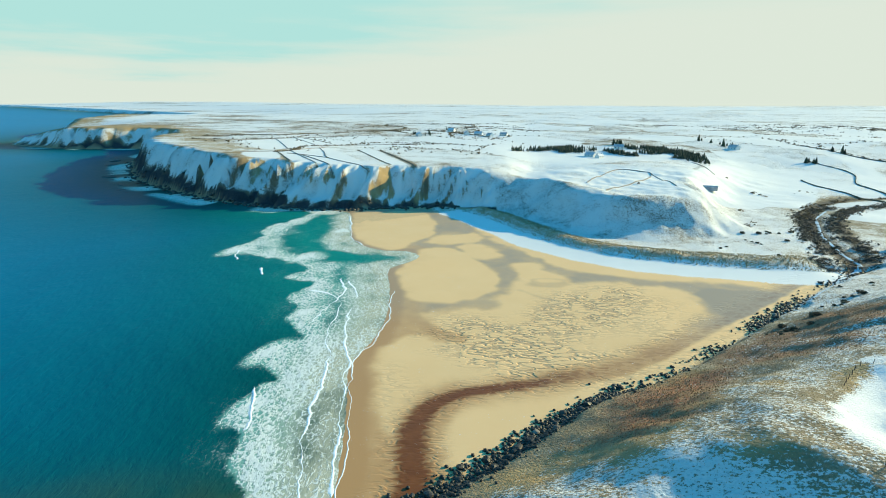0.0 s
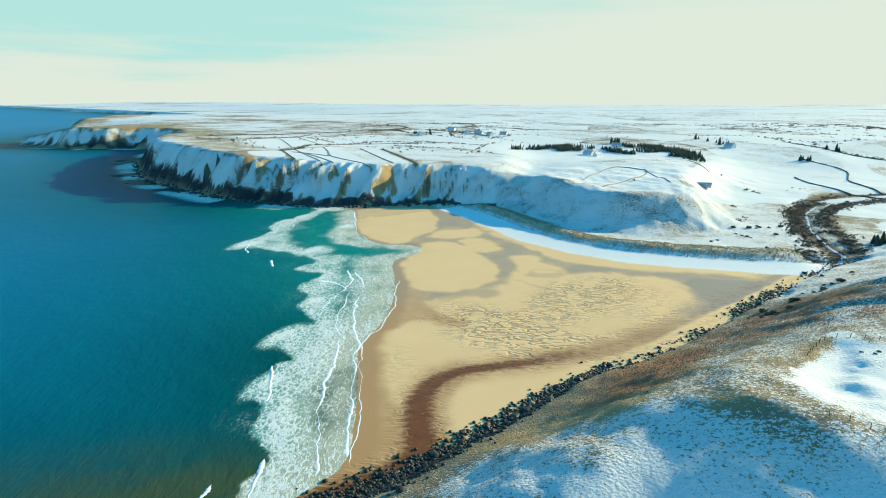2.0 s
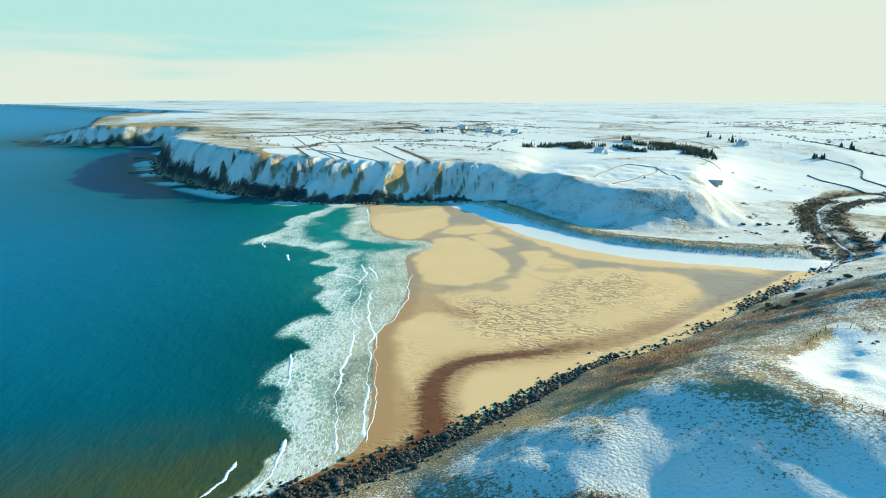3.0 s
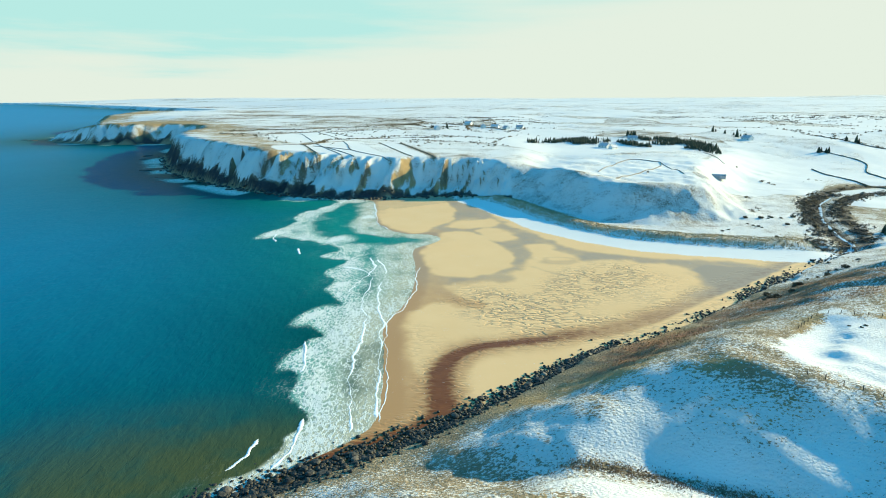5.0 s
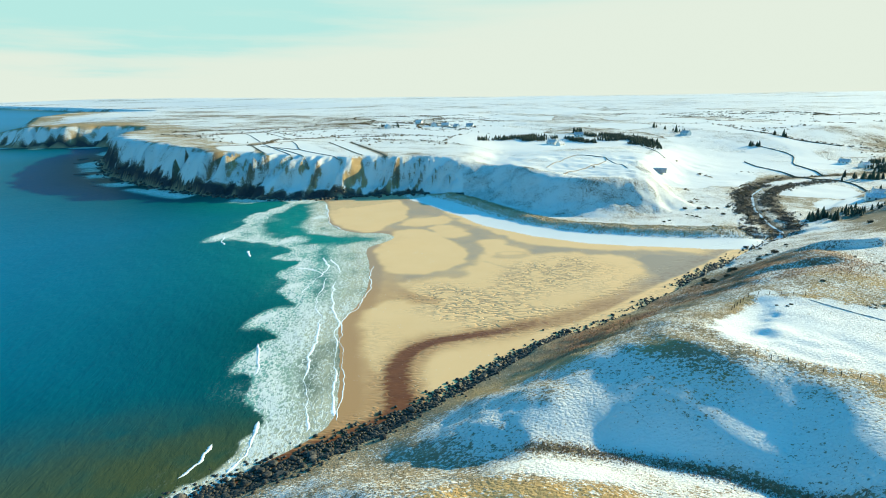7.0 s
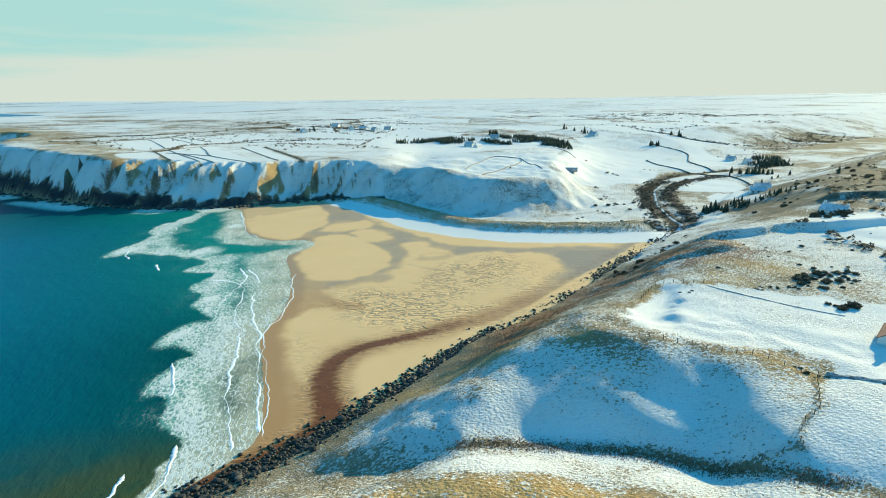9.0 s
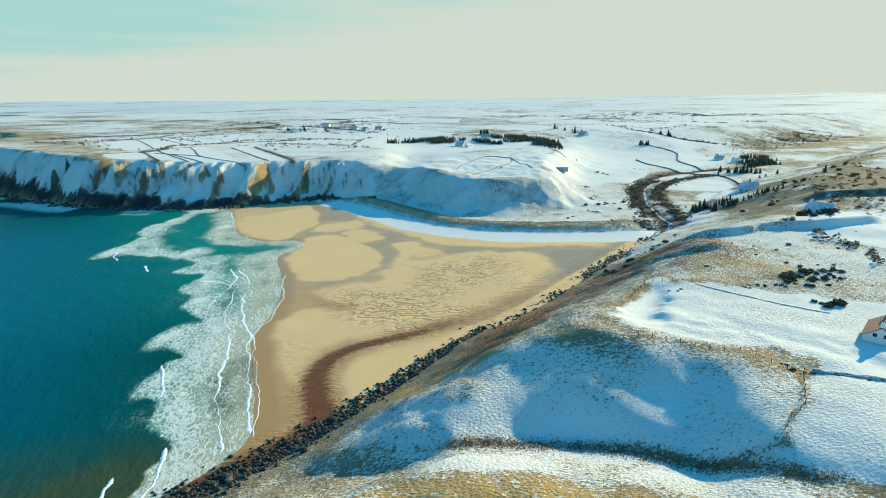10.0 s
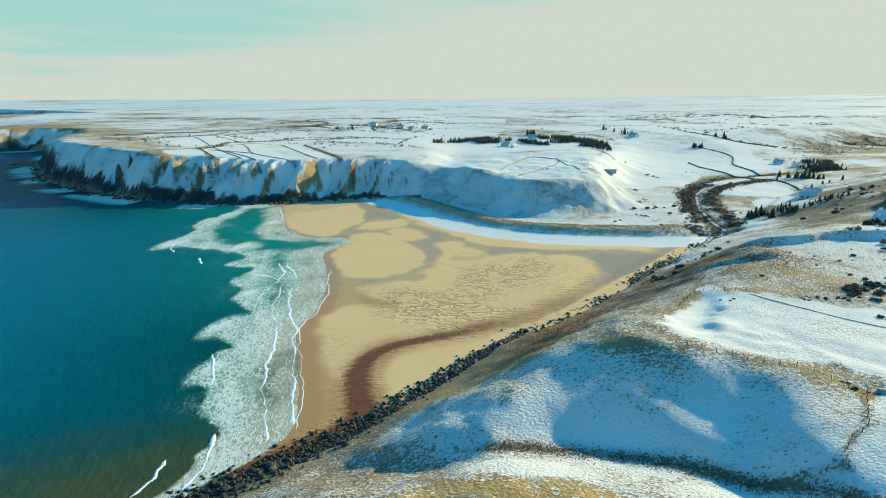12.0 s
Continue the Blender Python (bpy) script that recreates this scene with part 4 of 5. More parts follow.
def gable_house(name, x, y, turn, length, width, eaves, ridge, wall_m, roof_m, label, near=False, group=""):
    """A house with gable ends: walls, two roof slopes, chimneys, and windows set into the walls. Its length runs along its own y."""
    base = new(name)
    z = min(gz(x + dx, y + dy) for dx in (-3, 0, 3) for dy in (-3, 0, 3))
    bm = bmesh.new()
    w, l, low = width / 2, length / 2, -1.2
    v = [bm.verts.new(p) for p in [(-w, -l, low), (w, -l, low), (w, l, low), (-w, l, low), (-w, -l, eaves), (w, -l, eaves), (w, l, eaves), (-w, l, eaves), (0, -l, ridge), (0, l, ridge)]]
    for f in ((0, 1, 5, 8, 4), (2, 3, 7, 9, 6), (1, 2, 6, 5), (3, 0, 4, 7), (3, 2, 1, 0), (4, 8, 9, 7), (5, 6, 9, 8)):
        bm.faces.new([v[k] for k in f])
    part("wall", bm, wall_m, base)
    over, thick = 0.35, 0.16
    for side in (-1, 1):
        bm = bmesh.new()
        rise = (ridge - eaves) / w
        ex, ez = side * (w + over), eaves - over * rise
        ring = [(ex, ez + 0.02), (0, ridge + 0.02), (0, ridge + 0.02 + thick), (ex, ez + 0.02 + thick)]
        a = [bm.verts.new((px, -l - 0.2, pz)) for px, pz in ring]
        b = [bm.verts.new((px, l + 0.2, pz)) for px, pz in ring]
        for k in range(4):
            bm.faces.new([a[k], a[(k + 1) % 4], b[(k + 1) % 4], b[k]])
        bm.faces.new(a[::-1])
        bm.faces.new(b)
        bmesh.ops.recalc_face_normals(bm, faces=bm.faces)
        roof = part("roof", bm, roof_m, base)
        if near:
            rows = int(math.hypot(w, ridge - eaves) / 0.45)
            for k in range(1, rows):
                t = k / rows
                px, pz = side * (w + over) * t, ridge + thick + 0.02 - (w + over) * t * rise
                part("tile_course", boxed(px - 0.06, -l - 0.2, pz - 0.03, px + 0.06, l + 0.2, pz + 0.035), roof_m, roof)
    part("ridge_tile", boxed(-0.14, -l - 0.2, ridge + thick - 0.02, 0.14, l + 0.2, ridge + thick + 0.12, bevel=0.04), SLATE if not near else HARL, base)
    for end in ((-1, 1) if length > 7 else (1,)):
        cy = end * (l - 0.55)
        stack = part("chimney", boxed(-0.45, cy - 0.4, ridge - 0.6, 0.45, cy + 0.4, ridge + 1.1, bevel=0.03), wall_m, base)
        for cx in (-0.2, 0.2):
            bm = bmesh.new()
            bmesh.ops.create_cone(bm, cap_ends=True, segments=8, radius1=0.13, radius2=0.11, depth=0.4, matrix=Matrix.Translation((cx, cy, ridge + 1.3)))
            part("chimney_pot", bm, ROOF_TILE, stack)
    spots = []
    for k in range(max(2, int(length / 3.2))):
        yy = -l + length * (k + 0.5) / max(2, int(length / 3.2))
        spots += [("x", -1, yy, 1.45), ("x", 1, yy, 1.45)]
    if near:
        spots += [("y", -1, -1.0, eaves + 0.45), ("y", -1, 0.75, eaves + 0.45)]
    for axis, side, at, zz in spots:
        size = 0.5 if axis == "x" else 0.36
        pane_w = 0.03
        if axis == "x":
            dims = lambda a, b, d0, d1: (side * w + side * d0, at - a, zz - b, side * w + side * d1, at + a, zz + b)
        else:
            dims = lambda a, b, d0, d1: (at - a, -l - d0, zz - b, at + a, -l - d1, zz + b)

        def slab(a, b, d0, d1):
            q = dims(a, b, d0, d1)
            return boxed(min(q[0], q[3]), min(q[1], q[4]), q[2], max(q[0], q[3]), max(q[1], q[4]), q[5])

        win = part("window", slab(size + 0.08, size + 0.12, 0.0, 0.05), PAINT, base, "white painted window frame")
        part("pane", slab(size, size + 0.03, 0.052, 0.06), GLASS, win, "dark window glass")
    base.matrix_basis = pose(x, y, z, 0, 0, turn)
    return tagged(base, label, "house", group)


gable_house("bungalow", 111.8, 78.0, -57, 10.0, 5.8, 2.1, 4.2, HARL, ROOF_TILE, "white harled bungalow with a red-brown tiled roof in snow", near=True)

for n, (x, y, turn, size) in enumerate([(149, 594, 40, 1.0), (156, 585, 130, 0.8), (345, 684, 20, 1.1), (198, 660, 75, 1.0), (441, 533, 30, 0.9), (437, 502, 100, 0.9), (289, 318, 60, 0.9), (300, 326, 60, 0.9),
                                     (308, 336, 65, 0.9), (206, 182, 15, 0.9), (24, 874, 10, 1.1), (42, 866, 80, 1.1), (58, 836, 30, 1.0), (0, 963, 60, 1.1), (-48, 830, 20, 1.1), (80, 850, 70, 1.0)]):
    gable_house("cottage", x, y, turn, 11 * size, 6.5 * size, 2.7 * size, 5.2 * size, HARL, SLATE, "small white cottage with a snowy slate roof", group="cottages on the plateau")


def long_shed(x, y, turn, length, width, label):
    base = new("farm_shed")
    z = gz(x, y)
    bm = bmesh.new()
    box(bm, -width / 2, -length / 2, -1, width / 2, length / 2, 1.9)
    part("wall", bm, SHEET, base)
    bm = bmesh.new()
    arc = [(-width / 2 - 0.2 + (width + 0.4) * k / 8, 1.9 + 0.9 * math.sin(math.pi * k / 8)) for k in range(9)]
    a = [bm.verts.new((px, -length / 2 - 0.2, pz)) for px, pz in arc]
    b = [bm.verts.new((px, length / 2 + 0.2, pz)) for px, pz in arc]
    for k in range(8):
        bm.faces.new([a[k], b[k], b[k + 1], a[k + 1]])
    bm.faces.new(a)
    bm.faces.new(b[::-1])
    part("roof", bm, SLATE, base, "curved roof with thin snow")
    part("door", boxed(-1.6, -length / 2 - 0.06, -0.4, 1.6, -length / 2 - 0.01, 1.8), WALL_STONE, base, "dark sliding shed door")
    base.matrix_basis = pose(x, y, z, 0, 0, turn)
    return tagged(base, label, "shed")


long_shed(198, 430, 70, 13, 5, "long grey farm shed with a curved roof")

# ---------------------------------------------------------------- walls, hedges and fences


def bank(name, points, width, high, material, label, category, step=2.5, ragged=0.3, group=""):
    """A wall or hedge that follows the ground: a rounded, uneven cross-section drawn along a plan line."""
    line = smooth_line(points, step) if len(points) > 2 else np.array([np.array(points[0]) + (np.array(points[1]) - np.array(points[0])) * t for t in np.linspace(0, 1, max(3, int(math.dist(*points) / step)))])
    z = ground_z(line[:, 0], line[:, 1])
    go = np.gradient(line, axis=0)
    go /= np.linalg.norm(go, axis=1)[:, None] + 1e-9
    across = np.stack([-go[:, 1], go[:, 0]], 1)
    cut = [(-0.5, -0.6), (-0.45, 0.45), (-0.25, 0.92), (0.05, 1.0), (0.3, 0.85), (0.48, 0.4), (0.5, -0.6)]
    rng = random.Random(len(points) * 7 + int(points[0][0]))
    verts, faces = [], []
    for k in range(len(line)):
        for u, v in cut:
            r1, r2 = 1 + ragged * rng.uniform(-1, 1), 1 + ragged * rng.uniform(-1, 1)
            p = line[k] + across[k] * u * width * r1
            verts.append((p[0], p[1], z[k] + (v * high * r2 if v > 0 else v)))
    n = len(cut)
    for k in range(len(line) - 1):
        for j in range(n - 1):
            a = k * n + j
            faces.append((a, a + n, a + n + 1, a + 1))
    faces += [tuple(range(n)), tuple(range(len(verts) - n, len(verts)))[::-1]]
    return tagged(new(name, mesh_from(name, verts, faces, material)), label, category, group)


for line in FIELD_WALLS:
    bank("field_wall", line, 0.4, 0.4, WALL_STONE, "dark dry-stone field wall between snowy fields", "wall", 4.0, 0.2, "field walls")
bank("field_wall", [(96, 392), (134, 462), (149, 466), (160, 450), (143, 411), (101, 362)], 0.5, 0.55, WALL_STONE, "dark dry-stone wall round a snowy field", "wall", 4.0, 0.2, "field walls")
for line in ([(-341, 762), (-303, 810), (-253, 821), (-211, 876), (-169, 916)], [(451, 726), (478, 672), (532, 653)], [(403, 635), (424, 592), (387, 531), (361, 453)],
             [(344, 548), (339, 496), (334, 438), (350, 415), (320, 352)]):
    bank("hedge", line, 0.8, 0.8, HEDGE, "bare dark hedge along a snowy field edge", "hedge", 3.0, 0.5, "hedges")
bank("field_wall", [(84, 68), (88, 65), (93, 62), (104, 55), (120, 46)], 1.0, 0.45, SNOWY_STONE, "low tumbled stone wall half buried in snow", "wall", 1.0, 0.45, "field walls")
bank("field_wall", [(97, 117), (103, 106), (108, 98), (114, 92)], 0.3, 0.14, SNOWY_STONE, "low tumbled stone wall half buried in snow", "wall", 1.0, 0.6, "field walls")


def fence(points, gap, label, posts=True):
    base = new("fence")
    line = smooth_line(points, 0.5) if len(points) > 2 else np.array([np.array(points[0]) + (np.array(points[1]) - np.array(points[0])) * t for t in np.linspace(0, 1, 60)])
    far = np.r_[0, np.cumsum(np.linalg.norm(np.diff(line, axis=0), axis=1))]
    at = np.arange(0, far[-1], gap)
    px, py = np.interp(at, far, line[:, 0]), np.interp(at, far, line[:, 1])
    pz = ground_z(px, py)
    post = mesh_from("post", [(sx * 0.045, sy * 0.045, z) for z in (-0.4, 1.0) for sx, sy in ((-1, -1), (1, -1), (1, 1), (-1, 1))] + [(0, 0, 1.05)],
                     [(3, 2, 1, 0), (0, 1, 5, 4), (1, 2, 6, 5), (2, 3, 7, 6), (3, 0, 4, 7), (4, 5, 8), (5, 6, 8), (6, 7, 8), (7, 4, 8)], WOOD)
    rng = random.Random(int(points[0][0] * 3))
    for x, y, z in zip(px, py, pz):
        ob = new("post", post)
        ob.parent = base
        ob.matrix_basis = pose(x, y, z, rng.uniform(-5, 5), rng.uniform(-5, 5), rng.uniform(0, 90))
    for h in (0.4, 0.7, 0.95):
        verts, faces = [], []
        for x, y, z in zip(px, py, pz):
            verts += [(x, y, z + h), (x + 0.015, y + 0.015, z + h - 0.02), (x - 0.015, y - 0.015, z + h - 0.02)]
        for k in range(len(px) - 1):
            for j in range(3):
                a, b = 3 * k + j, 3 * k + (j + 1) % 3
                faces.append((a, b, b + 3, a + 3))
        ob = new("wire", mesh_from("wire", verts, faces, WIRE))
        ob.parent = base
    return tagged(base, label, "fence", "post and wire fences")


for line in FENCE_LINES[:4]:
    fence(line, 2.6, "weathered post and wire fence across the snowy hillside")

# ---------------------------------------------------------------- boulders along the near shore
RNG = random.Random(11)


def boulder_mesh(name, seed, material, flat=0.7, level=2):
    bm = bmesh.new()
    bmesh.ops.create_icosphere(bm, subdivisions=level, radius=0.5)
    for v in bm.verts:
        p = v.co * 1.0
        n = noise.noise(p * 1.7 + Vector((seed * 7.1, 0, 0))) * 0.34 + noise.noise(p * 4.1 + Vector((0, seed * 3.3, 0))) * 0.14
        v.co = p * (1 + n)
        v.co.z *= flat
    me = bpy.data.meshes.new(name)
    bm.to_mesh(me)
    bm.free()
    me.materials.append(material)
    return me


shore_far = np.r_[0, np.cumsum(np.linalg.norm(np.diff(SOUTH_FOOT, axis=0), axis=1))]
shore_start = float(line_dist(np.array([-62.0]), np.array([69.0]), SOUTH_FOOT)[1][0])
shore_dense = float(line_dist(np.array([30.0]), np.array([134.0]), SOUTH_FOOT)[1][0])
shore_end = float(line_dist(np.array([196.0]), np.array([261.0]), SOUTH_FOOT)[1][0])


def shore_point(s, off):
    x, y = np.interp(s, shore_far, SOUTH_FOOT[:, 0]), np.interp(s, shore_far, SOUTH_FOOT[:, 1])
    x2, y2 = np.interp(s + 1, shore_far, SOUTH_FOOT[:, 0]), np.interp(s + 1, shore_far, SOUTH_FOOT[:, 1])
    return x - (y2 - y) * off, y + (x2 - x) * off


DARK = [boulder_mesh("boulder", k, BOULDER, 0.6 + 0.07 * k) for k in range(6)]
LIGHT = [boulder_mesh("boulder", k + 9, PALE_ROCK, 0.6 + 0.07 * k) for k in range(3)]
clumps = [RNG.random() for _ in range(13)]
for k in range(265):
    s = shore_start + (shore_dense + 22 - shore_start) * RNG.random() ** 1.6 if k < 170 else shore_dense + (shore_end - shore_dense) * min(max(RNG.choice(clumps) + RNG.gauss(0, 0.018), 0), 1)
    off = RNG.gauss(0.3, 1.0 + 2.8 * max(0.0, 1 - (s - shore_start) / (shore_dense - shore_start))) if k < 170 else RNG.gauss(0.3, 1.8)
    x, y = shore_point(s, off)
    size = (0.7 + 1.5 * RNG.random() ** 2) * (1.0 if k < 170 else 0.8)
    pale = RNG.random() < 0.12
    ob = new("boulder", RNG.choice(LIGHT if pale else DARK))
    ob.matrix_basis = pose(x, y, gz(x, y) + 0.16 * size, RNG.uniform(-14, 14), RNG.uniform(-14, 14), RNG.uniform(0, 360)) @ Matrix.Diagonal((size * RNG.uniform(0.8, 1.35), size, size * RNG.uniform(0.7, 1.1), 1))
    tagged(ob, "pale weathered boulder lying on the shore" if pale else "dark weed-covered boulder lying on the shore", "boulder", "boulders along the shore")


def scatter(name, count, mesh, places, sizes, material, label, category, lift=0.1, squash=(0.7, 1.2), seed=5):
    """Many small pieces joined into one object of kind stuff."""
    rng = np.random.default_rng(seed)
    vco = np.array([v.co[:] for v in mesh.vertices])
    tri = [tuple(p.vertices) for p in mesh.polygons]
    px, py = places
    n = len(px)
    size = rng.uniform(*sizes, n)
    a = rng.uniform(0, 2 * math.pi, n)
    c, s = np.cos(a)[:, None], np.sin(a)[:, None]
    base = vco[None] * size[:, None, None] * rng.uniform(*squash, (n, 1, 3))
    co = np.empty_like(base)
    co[..., 0] = base[..., 0] * c - base[..., 1] * s + px[:, None]
    co[..., 1] = base[..., 0] * s + base[..., 1] * c + py[:, None]
    co[..., 2] = base[..., 2] + (ground_z(px, py) + lift * size)[:, None]
    k = len(tri[0])
    idx = (np.array(tri)[None] + (np.arange(n) * len(vco))[:, None, None]).reshape(-1, k).astype(np.int32)
    me = bpy.data.meshes.new(name)
    me.vertices.add(n * len(vco))
    me.vertices.foreach_set("co", co.astype(np.float32).ravel())
    me.loops.add(idx.size)
    me.loops.foreach_set("vertex_index", idx.ravel())
    me.polygons.add(len(idx))
    me.polygons.foreach_set("loop_start", np.arange(0, idx.size, k, dtype=np.int32))
    me.update(calc_edges=True)
    me.materials.append(material)
    return tagged(new(name, me), label, category, kind="stuff")


pebble = boulder_mesh("stone", 31, BOULDER, 0.7, 1)
rng = np.random.default_rng(3)
u = rng.random(5600) ** 1.6
s = np.r_[shore_start + (shore_dense + 20 - shore_start) * u, shore_dense + (shore_end - shore_dense) * np.clip(rng.choice(clumps, 900) + rng.normal(0, 0.03, 900), 0, 1)]
off = np.r_[rng.normal(0.2, 1.0, 5600) * (1.1 + 2.6 * (1 - u)) - 1.2 * (1 - u), rng.normal(0.3, 1.8, 900)]
sp = np.array([shore_point(a, b) for a, b in zip(s, off)])
scatter("shore_stones", 0, pebble, (sp[:, 0], sp[:, 1]), (0.35, 1.25), BOULDER, "small dark stones between the boulders on the shore", "stones")
s = np.arange(0, 1, 1 / 420.0)
nf = np.r_[0, np.cumsum(np.linalg.norm(np.diff(NORTH_FOOT, axis=0), axis=1))]
n0 = float(line_dist(np.array([-420.0]), np.array([730.0]), NORTH_FOOT)[1][0])
n1 = float(line_dist(np.array([8.0]), np.array([403.0]), NORTH_FOOT)[1][0])
at = n0 + (n1 - n0) * rng.random(520) ** 0.8
nx, ny = np.interp(at, nf, NORTH_FOOT[:, 0]), np.interp(at, nf, NORTH_FOOT[:, 1])
scatter("cliff_foot_rocks", 0, boulder_mesh("rock", 40, BOULDER, 0.6, 1), (nx + rng.normal(-1, 4, 520), ny + rng.normal(-3, 3, 520)), (1.0, 4.2), BOULDER, "dark fallen rocks along the foot of the cliffs", "rocks")

# skerries off the headland
for x, y, size in ((-330, 555, 9), (-345, 575, 14), (-352, 590, 7), (-300, 520, 8), (-415, 690, 16), (-440, 735, 20), (-268, 478, 6), (-282, 492, 9), (-850, 1030, 26), (-880, 1045, 18)):
    ob = new("skerry", RNG.choice(DARK))
    ob.matrix_basis = pose(x - 6, y - 12, 0.1, 0, 0, RNG.uniform(0, 360)) @ Matrix.Diagonal((size, size * 0.55, size * 0.22, 1))
    tagged(ob, "low dark rock awash off the headland", "rock", "skerries")

# ---------------------------------------------------------------- trees and shrubs


def conifer(seed, tall, wide):
    """A conifer with a tapered trunk and a ragged crown of many drooping sprays, with gaps between."""
    rng = random.Random(seed)
    base = new("conifer")
    bm = bmesh.new()
    bmesh.ops.create_cone(bm, cap_ends=True, segments=7, radius1=0.028 * tall, radius2=0.004 * tall, depth=tall, matrix=Matrix.Translation((0, 0, tall / 2 - 0.3)))
    part("trunk", bm, BARK, base)
    verts, faces = [], []
    n = 190
    for k in range(n):
        h = 0.10 + 0.88 * (k / n) ** 0.9
        reach = wide * (1 - h) ** 0.75 * rng.uniform(0.55, 1.12) + 0.12
        a = rng.uniform(0, 2 * math.pi)
        z = tall * h + rng.uniform(-0.2, 0.2)
        r0 = reach * rng.uniform(0.05, 0.35)
        spread = 0.34 * reach * rng.uniform(0.7, 1.3) + 0.14
        c, s = math.cos(a), math.sin(a)
        i = len(verts)
        verts += [(c * r0, s * r0, z + 0.2), (c * reach * 0.6 - s * spread, s * reach * 0.6 + c * spread, z - 0.10 * reach), (c * reach, s * reach, z - 0.32 * reach),
                  (c * reach * 0.6 + s * spread, s * reach * 0.6 - c * spread, z - 0.10 * reach), (c * reach * 0.55, s * reach * 0.55, z + 0.22 * spread + 0.1)]
        faces += [(i, i + 1, i + 4), (i + 1, i + 2, i + 4), (i + 2, i + 3, i + 4), (i + 3, i, i + 4), (i, i + 3, i + 2, i + 1)]
    crown = new("crown", mesh_from("crown", verts, faces, NEEDLES))
    crown.parent = base
    return base


def bush(seed, size):
    """A ragged winter shrub of many small clumps on short stems."""
    rng = random.Random(seed)
    base = new("shrub")
    bm = bmesh.new()
    for k in range(5):
        a = rng.uniform(0, 6.28)
        m = Matrix.Translation((0.15 * math.cos(a), 0.15 * math.sin(a), 0.3 * size)) @ Euler((rng.uniform(-0.5, 0.5), rng.uniform(-0.5, 0.5), 0)).to_matrix().to_4x4()
        bmesh.ops.create_cone(bm, cap_ends=True, segments=5, radius1=0.05, radius2=0.02, depth=0.8 * size, matrix=m)
    part("stem", bm, BARK, base)
    verts, faces = [], []
    for k in range(120):
        a, r = rng.uniform(0, 6.28), size * math.sqrt(rng.random()) * 0.75
        c = Vector((r * math.cos(a), r * math.sin(a), size * rng.uniform(0.08, 0.8) * (1 - 0.5 * (r / size) ** 2)))
        i = len(verts)
        for _ in range(4):
            verts.append(tuple(c + Vector((rng.gauss(0, 1), rng.gauss(0, 1), rng.gauss(0, 0.7))) * 0.16 * size))
        faces += [(i, i + 1, i + 2), (i, i + 2, i + 3), (i, i + 3, i + 1), (i + 1, i + 3, i + 2)]
    crown = new("crown", mesh_from("crown", verts, faces, SHRUB))
    crown.parent = base
    return base


CONIFERS = [conifer(k, t, w) for k, (t, w) in enumerate([(8, 2.9), (7, 2.8), (10, 3.2), (6, 2.6)])]
BUSHES = [bush(k + 20, t) for k, t in enumerate([1.4, 1.0, 1.9])]
CONIFER_LABEL, BUSH_LABEL = "dark green conifer standing in the snow", "dark bare winter shrub in the snow"
for tree in CONIFERS:
    tagged(tree, CONIFER_LABEL, "tree", "conifers")
for b in BUSHES:
    tagged(b, BUSH_LABEL, "shrub", "winter shrubs")
used = set()


def plant(kinds, x, y, size=1.0, sink=0.15):
    ob = kinds[RNG.randrange(len(kinds))]
    m = pose(x, y, gz(x, y) - sink, 0, 0, RNG.uniform(0, 360)) @ Matrix.Diagonal((size, size, size * RNG.uniform(0.85, 1.15), 1))
    if ob.name not in used:
        used.add(ob.name)
        ob.matrix_basis = m
    else:
        made = copy_thing(ob, pose(0, 0, 0))
        made.matrix_basis = m


def grove(kinds, line, count, spread, size=(0.7, 1.1)):
    p = smooth_line(line, 3) if len(line) > 2 else np.array([np.array(line[0]) + (np.array(line[1]) - np.array(line[0])) * t for t in np.linspace(0, 1, 30)])
    for _ in range(count):
        x, y = p[RNG.randrange(len(p))]
        plant(kinds, x + RNG.gauss(0, spread), y + RNG.gauss(0, spread), RNG.uniform(*size) * (0.8 if kinds is CONIFERS else 1.0))


# plantations on the plateau, shelter trees by the farms, conifers by the river
grove(CONIFERS, [(262, 610), (260, 585), (254, 558)], 24, 5, (0.7, 1.0))
grove(CONIFERS, [(182, 632), (196, 602)], 10, 4, (0.5, 0.8))
grove(CONIFERS, [(200, 694), (214, 690)], 8, 4, (0.9, 1.3))
grove(CONIFERS, [(330, 760), (360, 700)], 12, 8, (0.8, 1.2))
grove(CONIFERS, [(400, 630), (410, 622)], 5, 3, (0.9, 1.2))
grove(CONIFERS, [(470, 686), (480, 680)], 5, 4, (0.9, 1.2))
grove(CONIFERS, [(222, 280), (228, 284), (236, 292)], 26, 4, (0.5, 0.85))
grove(CONIFERS, [(244, 294), (256, 286), (268, 282)], 10, 3, (0.3, 0.55))
grove(CONIFERS, [(436, 484), (462, 492), (492, 535)], 30, 9, (0.4, 0.7))
grove(CONIFERS, [(372, 430), (392, 424)], 16, 4, (0.7, 1.1))
grove(CONIFERS, [(-60, 880), (-30, 856), (-14, 1020)], 10, 9, (0.7, 1.0))
grove(CONIFERS, [(440, 536), (460, 520), (300, 322)], 14, 10, (0.5, 0.9))
grove(BUSHES, [(124, 113), (134, 116), (142, 120)], 60, 3.2, (0.4, 0.8))
grove(BUSHES, [(108, 113), (113, 111), (118, 111)], 14, 0.8, (0.25, 0.45))
grove(BUSHES, [(89, 115), (90, 114)], 3, 0.9, (0.2, 0.35))
grove(BUSHES, [(198, 176), (210, 186)], 16, 4, (0.9, 1.6))
